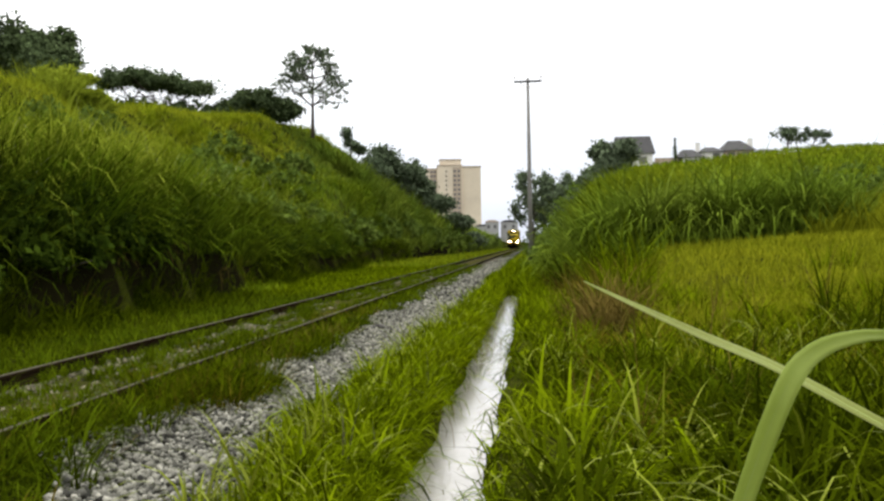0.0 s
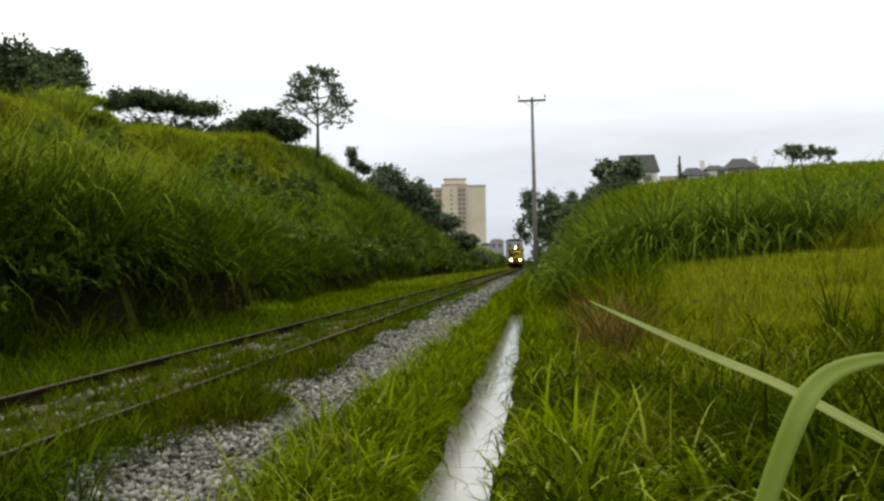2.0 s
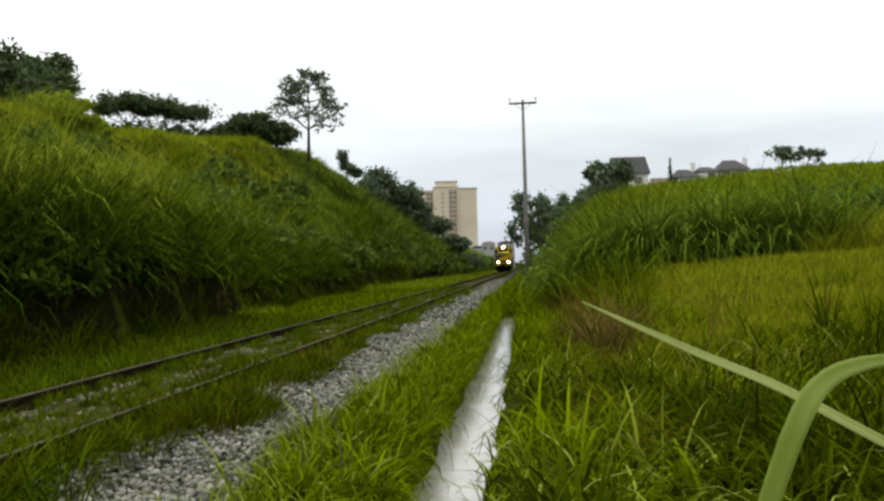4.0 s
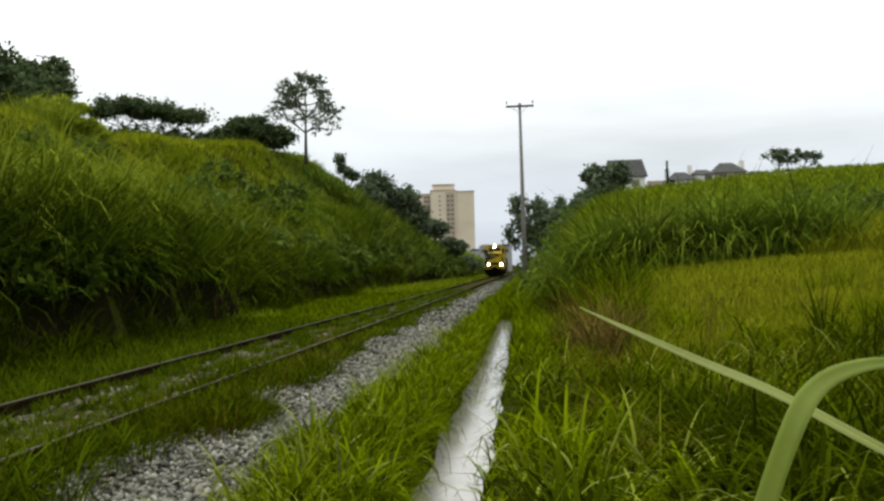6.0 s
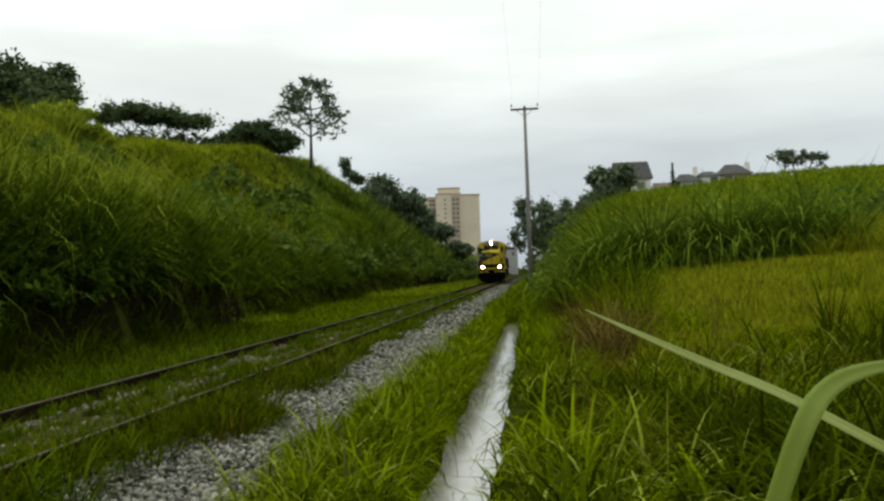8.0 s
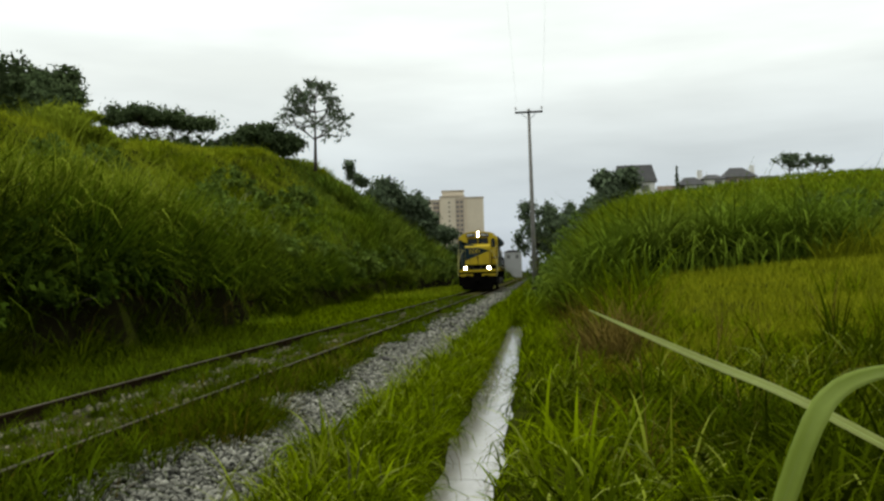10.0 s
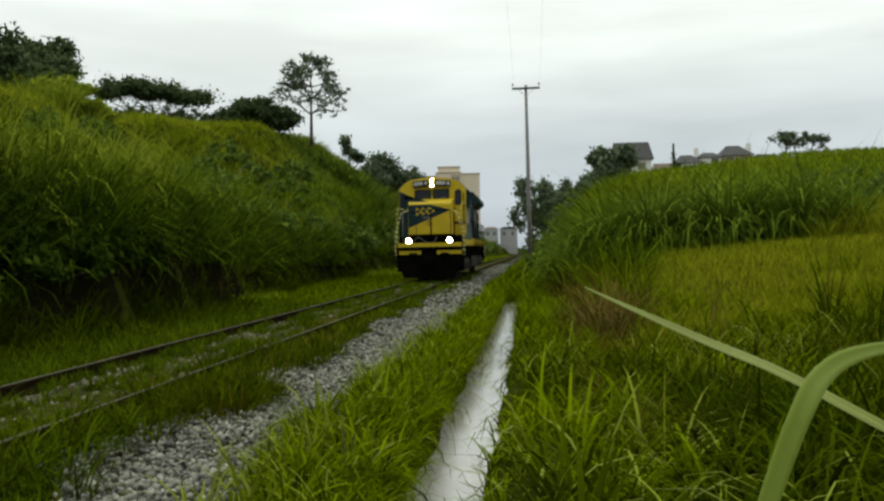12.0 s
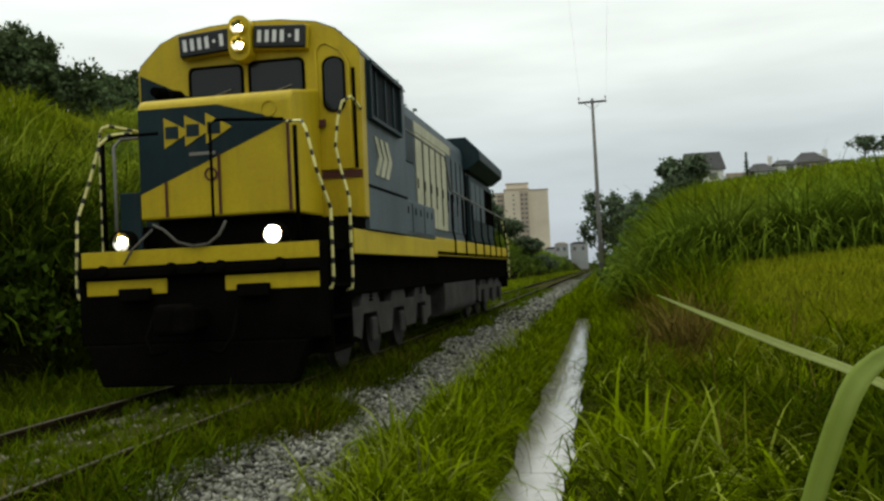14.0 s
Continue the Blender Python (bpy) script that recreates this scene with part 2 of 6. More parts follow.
def prism(bm, profile, a, b, axis="y", bevel=0.0):
    """A closed outline drawn out from a to b along an axis; outline points are the two other coordinates in order."""
    q = bmesh.new()

    def co(p, v):
        return {"y": (p[0], v, p[1]), "x": (v, p[0], p[1]), "z": (p[0], p[1], v)}[axis]
    lo = [q.verts.new(co(p, a)) for p in profile]
    hi = [q.verts.new(co(p, b)) for p in profile]
    q.faces.new(lo)
    q.faces.new(hi)
    n = len(profile)
    for i in range(n):
        q.faces.new((lo[i], lo[(i + 1) % n], hi[(i + 1) % n], hi[i]))
    bmesh.ops.recalc_face_normals(q, faces=q.faces)
    if bevel:
        bmesh.ops.bevel(q, geom=q.edges, offset=bevel, segments=2, affect="EDGES", profile=0.5)
    merge(bm, q)
    return bm


def rrect(x0, x1, z0, z1, r, n=4):
    out = []
    for cx, cz, a in ((x1 - r, z1 - r, 0), (x0 + r, z1 - r, 90), (x0 + r, z0 + r, 180), (x1 - r, z0 + r, 270)):
        for i in range(n + 1):
            t = radians(a + 90 * i / n)
            out.append((cx + r * math.cos(t), cz + r * math.sin(t)))
    return out


def ring_profile(bm, outer, inner, a, b):
    """A flat frame between two outlines of equal length, from y = a to y = b."""
    rows = []
    for pts, v in ((outer, a), (inner, a), (inner, b), (outer, b)):
        rows.append([bm.verts.new((p[0], v, p[1])) for p in pts])
    n = len(outer)
    for k in range(4):
        r0, r1 = rows[k], rows[(k + 1) % 4]
        for i in range(n):
            bm.faces.new((r0[i], r0[(i + 1) % n], r1[(i + 1) % n], r1[i]))
    return bm


def tube(bm, pts, radius, sides=8, stripes=0.0, taper=None):
    """A round bar along a line of points; stripes: length of alternating bands of material 0 and 1."""
    pts, bands = [Vector(p) for p in pts], []
    if stripes:
        fine = [pts[0]]
        run, k = 0.0, 0
        for p, q in zip(pts, pts[1:]):
            at, whole = 0.0, (q - p).length
            while at < whole - 1e-4:
                want = (stripes, stripes * 0.45)[k % 2] - run
                go = min(want, whole - at)
                at, run = at + go, run + go
                fine.append(p.lerp(q, at / whole))
                bands.append(k % 2)
                if go >= want - 1e-6:
                    run, k = 0.0, k + 1
        pts = fine
    rings = []
    for i, p in enumerate(pts):
        d = (pts[min(i + 1, len(pts) - 1)] - pts[max(i - 1, 0)]).normalized()
        u = d.orthogonal().normalized() if abs(d.z) > 0.95 else d.cross(Vector((0, 0, 1))).normalized()
        v = d.cross(u)
        r = radius if taper is None else radius + (taper - radius) * i / (len(pts) - 1)
        rings.append([bm.verts.new(p + r * (math.cos(a) * u + math.sin(a) * v)) for a in [2 * math.pi * k / sides for k in range(sides)]])
    for i, (r0, r1) in enumerate(zip(rings, rings[1:])):
        for k in range(sides):
            f = bm.faces.new((r0[k], r0[(k + 1) % sides], r1[(k + 1) % sides], r1[k]))
            f.smooth = True
            f.material_index = bands[i] if stripes else 0
    for r in (rings[0], rings[-1]):
        bm.faces.new(r)
    return bm


def disc(bm, x, y, z, r, depth, sides=20, axis="y", r2=None):
    turn = {"y": pose(x, y, z, 90), "x": pose(x, y, z, 0, 90), "z": pose(x, y, z)}[axis]
    b = bmesh.new()
    bmesh.ops.create_cone(b, cap_ends=True, segments=sides, radius1=r, radius2=r if r2 is None else r2, depth=depth, matrix=turn)
    merge(bm, b)
    return bm


def quads(name, co, mat):
    """A mesh of loose strips: co is (strips, rows, 2, 3)."""
    n, rows = co.shape[:2]
    me = bpy.data.meshes.new(name)
    me.vertices.add(n * rows * 2)
    me.vertices.foreach_set("co", np.ascontiguousarray(co, np.float32).ravel())
    base = (np.arange(n)[:, None] * rows * 2 + np.arange(rows - 1)[None] * 2).ravel()
    loops = np.stack([base, base + 1, base + 3, base + 2], 1).ravel().astype(np.int32)
    me.loops.add(len(loops))
    me.loops.foreach_set("vertex_index", loops)
    me.polygons.add(len(base))
    me.polygons.foreach_set("loop_start", np.arange(0, len(loops), 4, dtype=np.int32))
    me.polygons.foreach_set("use_smooth", np.ones(len(base), bool))
    me.update(calc_edges=True)
    me.materials.append(mat)
    return me


def blade_strips(root, length, width, azimuth, tilt, bend, rows=4):
    """Curved, tapering blades of grass from their roots; angles in radians."""
    n = len(root)
    s = np.linspace(0, 1, rows)
    mid = (s[1:] + s[:-1]) / 2
    th = tilt[:, None] + bend[:, None] * mid[None] ** 1.3
    step = length[:, None] / (rows - 1)
    h = np.concatenate([np.zeros((n, 1)), np.cumsum(np.sin(th) * step, 1)], 1)
    v = np.concatenate([np.zeros((n, 1)), np.cumsum(np.cos(th) * step, 1)], 1)
    c, d = np.cos(azimuth)[:, None], np.sin(azimuth)[:, None]
    line = root[:, None] + np.stack([h * c, h * d, v], -1)
    twist = azimuth + math.pi / 2 + RNG.uniform(-0.7, 0.7, n)
    side = np.stack([np.cos(twist), np.sin(twist), 0 * twist], -1)[:, None]
    w = width[:, None] * np.array([0.7, *(1 - 0.9 * s[1:] ** 2.2)])[None] / 2
    return np.stack([line - side * w[..., None], line + side * w[..., None]], 2)


RNG = np.random.default_rng(7)


def spread(n, x0, x1, y0, y1, power=1.0):
    """Random places over a stretch of ground, denser towards y0 for a power above 1."""
    return RNG.uniform(x0, x1, n), y0 + (y1 - y0) * RNG.uniform(0, 1, n) ** power


def clumped(x, y, amount, size):
    """Draw places towards the middles of clumps."""
    cx = (np.floor(x / size) + 0.5 + 0.35 * np.sin(np.floor(y / size) * 7.1 + np.floor(x / size) * 3.3)) * size
    cy = (np.floor(y / size) + 0.5 + 0.35 * np.cos(np.floor(x / size) * 5.7 + np.floor(y / size) * 2.1)) * size
    return x + (cx - x) * amount, y + (cy - y) * amount


def grass(name, mat, label, x, y, length, width, tilt=0.25, bend=1.3, rows=4, lift=0.0, category="grass"):
    n = len(x)
    root = np.stack([x, y, ground_z(x, y) - 0.02 + lift], -1)
    strips = blade_strips(root, length * RNG.uniform(0.55, 1.25, n), width * RNG.uniform(0.6, 1.3, n), RNG.uniform(0, 2 * math.pi, n),
                          np.abs(RNG.normal(0, tilt, n)), bend * RNG.uniform(0.3, 1.3, n), rows)
    return tagged(new(name, quads(name, strips, mat)), label, category, kind="stuff")


def fountains(name, mat, label, x, y, blades, length, width, spread_r=0.18, tilt=0.35, bend=1.7, rows=5, category="tall grass", toward=None):
    """Tufts of long arching blades."""
    k = len(x)
    z = ground_z(x, y)
    grow = RNG.uniform(0.55, 1.3, k)
    i = np.repeat(np.arange(k), blades)
    n = len(i)
    az = RNG.uniform(0, 2 * math.pi, n)
    r = spread_r * np.sqrt(RNG.uniform(0, 1, n)) * grow[i]
    if toward is not None:
        az = toward + RNG.normal(0, 0.7, n)
    root = np.stack([x[i] + r * np.cos(az), y[i] + r * np.sin(az), z[i] - 0.05], -1)
    strips = blade_strips(root, length * grow[i] * RNG.uniform(0.5, 1.2, n), width * RNG.uniform(0.6, 1.3, n), az + RNG.normal(0, 0.4, n),
                          np.abs(RNG.normal(0, tilt, n)), bend * RNG.uniform(0.35, 1.25, n), rows)
    return tagged(new(name, quads(name, strips, mat)), label, category, kind="stuff")


def leaf_cards(centres, radii, per, size, flat=1.0):
    """Small leaves scattered in uneven clumps: centres (k, 3), radii (k,)."""
    k = len(centres)
    i = np.repeat(np.arange(k), per)
    n = len(i)
    d = RNG.normal(0, 1, (n, 3))
    d /= np.linalg.norm(d, axis=1)[:, None]
    stretch = RNG.uniform(0.6, 1.5, (k, 3)) * (1, 1, 0.75)
    d *= stretch[i] * (radii[i] * np.minimum(np.abs(RNG.normal(0, 0.72, n)), RNG.uniform(0.7, 1.25, n)))[:, None]
    d[:, 2] *= flat
    p = centres[i] + d
    u = RNG.normal(0, 1, (n, 3))
    u /= np.linalg.norm(u, axis=1)[:, None]
    v = np.cross(u, RNG.normal(0, 1, (n, 3)))
    v /= np.linalg.norm(v, axis=1)[:, None] + 1e-9
    s = size * RNG.uniform(0.6, 1.4, n)[:, None]
    w = 0.32 * s
    return np.stack([np.stack([p - u * s * 0.5 - v * w * 0.3, p - u * s * 0.5 + v * w * 0.3], 1),
                     np.stack([p - v * w, p + v * w], 1),
                     np.stack([p + u * s * 0.5 - v * w * 0.2, p + u * s * 0.5 + v * w * 0.2], 1)], 1)


def tree(name, x, y, height, spread_r, trunk_r, label, leaf=None, crown_from=0.4, limbs=6, leaf_size=0.35, per=26, clump=0.7, flat=1.0,
         sparse=False, base=None, group="", form="round", seed=1):
    """Tapered trunk, forking limbs and a crown of leaf clumps round the ends of the twigs."""
    rnd = random.Random(seed)
    leaf = leaf or leaf_dark
    z = float(ground_z(x, y)) - 0.15 if base is None else base
    thing = new(name)
    thing.location = (x, y, z)
    bm = bmesh.new()
    ends = []

    def grow(p, d, length, r, depth):
        pts, q = [p], p
        for _ in range(3):
            d = (d + Vector((rnd.uniform(-1, 1), rnd.uniform(-1, 1), rnd.uniform(-0.4, 0.8))) * 0.2).normalized()
            q = q + d * length / 3
            pts.append(q)
        tube(bm, pts, r, 6 if depth else 8, taper=r * 0.6)
        if depth <= 1:
            ends.append(pts[-2])
        ends.append(q)
        if depth > 0:
            for _ in range(rnd.choice((2, 3)) if not sparse else 3):
                low = -0.9 if sparse and depth == 1 else -0.35 if sparse else -0.1
                out = Vector((rnd.uniform(-1, 1), rnd.uniform(-1, 1), rnd.uniform(low, 0.7) if form != "flat" else rnd.uniform(-0.1, 0.25)))
                grow(q, (d * 0.55 + out * 0.9).normalized(), length * rnd.uniform(0.55, 0.8), r * 0.55, depth - 1)

    top = height * crown_from
    lean = Vector((rnd.uniform(-0.06, 0.06), 0, 1)).normalized()
    tube(bm, [(0, 0, -0.3), lean * top * 0.5, lean * top, lean * top * 1.25], trunk_r, 10, taper=trunk_r * 0.55)
    if sparse:
        leader = [lean * top * 1.2, Vector((0.12, 0.1, height * 0.62)), Vector((-0.1, 0.05, height * 0.84))]
        tube(bm, leader, trunk_r * 0.6, 7, taper=trunk_r * 0.2)
        ends.append(leader[-1])
    for k in range(limbs):
        a = 2 * math.pi * (k + rnd.uniform(-0.3, 0.3)) / limbs
        rise = 0.25 if form == "flat" else rnd.uniform(0.15, 0.9) if sparse else rnd.uniform(0.4, 1.4)
        d = Vector((math.cos(a), math.sin(a), rise)).normalized()
        reach = math.hypot(spread_r, 0.4 * (height - top)) * (0.42 if form != "flat" else 0.5)
        start = lean * top * rnd.uniform(0.9, 1.25)
        if sparse:
            f = (k % 4) / 3
            start = Vector((0, 0, top + f * (height * 0.78 - top)))
            reach *= 1.15 - 0.55 * f
        grow(start, d, reach, trunk_r * 0.45, 2)
    c = np.array([list(e) for e in ends])
    rad, peak = np.hypot(c[:, 0], c[:, 1]).max(), c[:, 2].max()
    sx, sz = spread_r / rad, (height - 0.5 * clump) / peak
    for v in bm.verts:
        f = min(1.0, max(0.0, v.co.z / max(top, 0.1)))
        v.co.x *= 1 + (sx - 1) * f
        v.co.y *= 1 + (sx - 1) * f
        v.co.z *= sz
    c *= (sx, sx, sz)
    if form == "flat":
        c[:, 2] = height - 0.4 * (height - c[:, 2])
    part("trunk", bm, bark, thing, smooth=True)
    cards = leaf_cards(c, np.full(len(c), clump) * RNG.uniform(0.6, 1.3, len(c)), per, leaf_size, flat)
    crown = new("crown", quads("crown", cards, leaf))
    crown.parent = thing
    return tagged(thing, label, "tree", group)


def shrub(name, x, y, w, h, label, leaf=None, leaf_size=0.25, clumps=40, per=30, seed=1, category="shrub", base=None, group=""):
    """A low, many-stemmed bush: stems and leaf clumps heaped in an uneven mound."""
    r = np.random.default_rng(seed)
    thing = new(name)
    thing.location = (x, y, float(ground_z(x, y)) - 0.1 if base is None else base)
    a, q = r.uniform(0, 2 * math.pi, clumps), np.sqrt(r.uniform(0, 1, clumps))
    c = np.stack([w / 2 * q * np.cos(a), w / 2 * q * np.sin(a), h * (1 - q ** 2 * 0.75) * r.uniform(0.25, 0.92, clumps)], -1)
    for e in c[::5]:
        bm = bmesh.new()
        tube(bm, [(e[0] * 0.2, e[1] * 0.2, -0.1), (e[0] * 0.7, e[1] * 0.7, e[2] * 0.6), e], 0.04, 5, taper=0.012)
        part("stem", bm, bark, thing)
    crown = new("crown", quads("crown", leaf_cards(c, r.uniform(0.5, 1.0, clumps) * max(0.35, min(w, h) * 0.2), per, leaf_size), leaf or leaf_mid))
    crown.parent = thing
    return tagged(thing, label, category, group)

# ---- the railway line ----
TRACK_X, HALF_GAUGE = -4.64, 0.835


def wavy(y, a, b):
    return 0.16 * np.sin(y / 1.7 + a) + 0.12 * np.sin(y / 0.63 + b) + 0.07 * np.sin(y / 0.29 + 2 * a)


def gravel_edges(y):
    left = -3.12 + 0.42 * (1 - ease(4.9, 6.0, y)) - 0.16 * hump(y, 5.8, 7.6, 0.5) + 0.40 * hump(y, 8.0, 9.4, 0.5) - 0.1 * hump(y, 10.2, 12, 0.6) + 0.16 * hump(y, 15, 19, 1.2) + wavy(y, 0.3, 1.1) + 0.10 * ease(60, 90, y)
    right = np.interp(y, (0, 5.2, 6.3, 7.6, 9, 13, 17, 23, 45, 120), (-1.6, -1.64, -1.74, -1.92, -1.98, -1.7, -1.55, -1.52, -1.9, -2.2)) + 0.6 * wavy(y, 2.0, 0.4)
    return left, right


def strip(name, ys, edges, across, mat, lift):
    l, r = edges(ys)
    f = np.linspace(0, 1, across)
    x = l[:, None] + (r - l)[:, None] * f
    y = np.repeat(ys[:, None], across, 1)
    z = ground_z(x, y) + lift * np.sin(np.pi * np.clip(f, 0.02, 0.98))[None] ** 0.4 - 0.012
    co = np.stack([x, y, z], -1)
    me = bpy.data.meshes.new(name)
    i = (np.arange(len(ys) - 1)[:, None] * across + np.arange(across - 1)).ravel()
    me.from_pydata(co.reshape(-1, 3).tolist(), [], np.stack([i, i + 1, i + across + 1, i + across], 1).tolist())
    me.materials.append(mat)
    return new(name, me)


path_y = np.concatenate([np.arange(-12, 30, 0.2), np.arange(30, 100, 1.0), np.geomspace(101, 500, 30)])
tagged(strip("pavement", path_y, gravel_edges, 14, gravel_bed, 0.05), "pale grey crushed-stone bed beside the track", "gravel bed", kind="structure")
ballast = material("old_ballast", (0.066, 0.058, 0.020), 0.95, second=(0.024, 0.028, 0.006), scale=0.9, fine=30, bump=1.0, spec=0.0)
tagged(strip("trim", path_y, lambda y: (TRACK_X - 0.75 + 0.05 * wavy(y, 1, 2), TRACK_X + 0.75 + 0.05 * wavy(y, 3, 1)), 12, ballast, 0.09),
       "muddy old ballast between the rails", "ballast", kind="structure")

track = tagged(new("railway_track"), "broad-gauge railway track with rusty rails on weathered sleepers", "railway track")
RAIL = [(-0.07, -0.155), (0.07, -0.155), (0.07, -0.14), (0.012, -0.115), (0.012, -0.045), (0.036, -0.034), (0.036, -0.004), (0.028, 0.0),
        (-0.028, 0.0), (-0.036, -0.004), (-0.036, -0.034), (-0.012, -0.045), (-0.012, -0.115), (-0.07, -0.14)]
for sx in (-1, 1):
    bm = prism(bmesh.new(), [(TRACK_X + sx * HALF_GAUGE + p, q) for p, q in RAIL], -60, 900)
    rail = part("rail", bm, rust, track, "rusty rail with a dark brown web")
    bm = prism(bmesh.new(), [(TRACK_X + sx * HALF_GAUGE + p, q) for p, q in ((-0.024, 0.0), (0.024, 0.0), (0.022, 0.0025), (-0.022, 0.0025))], -60, 900)
    part("running_surface", bm, rail_top, rail, "worn bright rail head")
    for k in range(8):
        y = 7.5 + 12 * k
        bm = box(bmesh.new(), TRACK_X + sx * HALF_GAUGE + 0.012, TRACK_X + sx * HALF_GAUGE + 0.04, y - 0.3, y + 0.3, -0.115, -0.045, 0.008)
        part("fishplate", bm, rust, rail)
bm = box(bmesh.new(), -1.38, 1.38, -0.12, 0.12, -0.34, -0.15, 0.015)
sleeper = part("sleeper", bm, sleeper_wood, track)
sleeper.location = (TRACK_X, -8.78, 0)
for k in range(1, 170):
    o = sleeper.copy()
    scene.collection.objects.link(o)
    o.location = (TRACK_X + random.uniform(-0.05, 0.05), -8.78 + 0.62 * k, random.uniform(-0.012, 0.004))
    o.rotation_euler = (random.uniform(-0.01, 0.01), random.uniform(-0.01, 0.01), random.uniform(-0.03, 0.03))


def stones(name, label, x, y, size, mat, sink=0.25, lift=0.0):
    """Angular broken stones lying on the ground: flattened, jittered octahedra with cut tips."""
    n = len(x)
    base = np.array([(1, 0.2, 0.1), (-1, -0.1, 0.2), (0.1, 1, -0.1), (-0.2, -1, 0.1), (0.3, 0.3, 0.8), (-0.4, 0.2, 0.7), (0, -0.5, 0.75), (0.1, 0.1, -0.8)])
    tris = np.array([(0, 2, 4), (2, 1, 5), (2, 5, 4), (1, 3, 6), (1, 6, 5), (3, 0, 6), (0, 4, 6), (4, 5, 6), (2, 0, 7), (1, 2, 7), (3, 1, 7), (0, 3, 7)])
    s = size * np.clip(RNG.lognormal(-0.05, 0.42, n), 0.35, 2.0)
    v = base[None] * RNG.uniform(0.6, 1.3, (n, 8, 3)) * s[:, None, None] * RNG.uniform(0.6, 1.3, (n, 1, 3))
    a, b = RNG.uniform(0, 6.28, n), RNG.normal(0, 0.35, n)
    ca, sa, cb, sb = np.cos(a)[:, None], np.sin(a)[:, None], np.cos(b)[:, None], np.sin(b)[:, None]
    vy, vz = v[..., 1] * cb - v[..., 2] * sb, v[..., 1] * sb + v[..., 2] * cb
    vx, vy = v[..., 0] * ca - vy * sa, v[..., 0] * sa + vy * ca
    co = np.stack([vx + x[:, None], vy + y[:, None], vz + (ground_z(x, y) + lift + s * sink)[:, None]], -1)
    f = (np.arange(n)[:, None, None] * 8 + tris[None]).reshape(-1, 3)
    me = bpy.data.meshes.new(name)
    me.vertices.add(n * 8)
    me.vertices.foreach_set("co", np.ascontiguousarray(co, np.float32).ravel())
    me.loops.add(f.size)
    me.loops.foreach_set("vertex_index", f.ravel().astype(np.int32))
    me.polygons.add(len(f))
    me.polygons.foreach_set("loop_start", np.arange(0, f.size, 3, dtype=np.int32))
    me.update(calc_edges=True)
    me.materials.append(mat)
    return tagged(new(name, me), label, "gravel", kind="stuff")


def on_path(n, y0, y1, power):
    y = y0 + (y1 - y0) * RNG.uniform(0, 1, n) ** power
    l, r = gravel_edges(y)
    return l - 0.08 + (r - l + 0.16) * RNG.beta(1.15, 1.15, n), y


gx, gy = on_path(56000, 3.5, 22, 1.3)
stones("gravel", "loose pale grey crushed stone beside the track", gx, gy, 0.0165, stone, 1.9)
gx, gy = on_path(5000, -9, 3.6, 1.0)
stones("gravel", "loose pale grey crushed stone beside the track", gx, gy, 0.03, stone, 1.2)
gx, gy = on_path(9000, 22, 95, 1.5)
stones("gravel", "loose pale grey crushed stone beside the track", gx, gy, 0.034, stone, 1.0)
gx, gy = spread(4600, TRACK_X - 0.60, TRACK_X + 0.60, 4, 60, 1.4)
keep_st = np.sin(gy * 1.3) + np.sin(gx * 4 + gy * 0.5) > -0.5
gx, gy = gx[keep_st], gy[keep_st]
near_x, near_y = spread(1500, TRACK_X - 0.6, TRACK_X + 0.6, 6, 16, 1.1)
gx, gy = np.concatenate([gx, near_x]), np.concatenate([gy, near_y])
stones("ballast_stones", "dirty brown ballast stones half sunk between the rails", gx, gy, 0.024,
       material("dirty_stone", (0.17, 0.152, 0.10), 0.9, second=(0.06, 0.054, 0.03), scale=6, island=0.7), 0.1, 0.066)
# dark sheet along the bank foot stands for the shade under the overhang
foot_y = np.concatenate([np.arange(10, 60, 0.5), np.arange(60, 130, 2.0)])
tagged(strip("bank_shade", foot_y, lambda y: (-np.interp(y, FOOT_Y, FOOT_X) - 1.5, -np.interp(y, FOOT_Y, FOOT_X) + 0.12), 18, hollow_shade, 0.13),
       "dark sheet painting the shade at the undercut foot of the cutting", "earth bank", kind="structure")
# a few dark lumps of clinker lying on the bed
for k, (x, y) in enumerate(((-2.0, 33), (-1.9, 24.5), (-2.7, 15.6), (-1.75, 37), (-2.2, 52))):
    bm = bmesh.new()
    bmesh.ops.create_icosphere(bm, subdivisions=2, radius=0.14)
    for v in bm.verts:
        v.co *= 0.75 + 0.5 * noise.noise(v.co * 9 + Vector((k, 0, 0)))
        v.co.z *= 0.6
    ob = part("clinker_lump", bm, material("clinker", (0.05, 0.045, 0.04), 0.9), None)
    ob.location = (x, y, float(ground_z(x, y)) + 0.09)
    tagged(ob, "dark lump of clinker lying on the pale stones", "stone", "dark lumps on the gravel")

# ---- grass and plants ----


def keep(x, y, mask):
    return x[mask], y[mask]


# strip of lush grass between the gravel and the ditch
x, y = spread(30000, -2.1, -0.86, 3.2, 45, 1.7)
x, y = clumped(x, y, 0.35, 0.4)
l, r = gravel_edges(y)
x, y = keep(x, y, (x > r - 0.02) & (x < -0.97))
grass("verge_grass", lush, "lush bright green grass arching along the ditch", x, y, 0.32, 0.019 + 0.0003 * np.clip(y, 0, 60), 0.45, 2.0)
x, y = spread(420, -1.9, -1.0, 4.2, 22, 1.4)
l, r = gravel_edges(y)
x, y = keep(x, y, x > r + 0.05)
fountains("verge_tufts", lush, "arching tufts of fresh grass beside the gravel", x, y, 24, 0.52, 0.025, 0.09, 0.5, 2.4, rows=6)
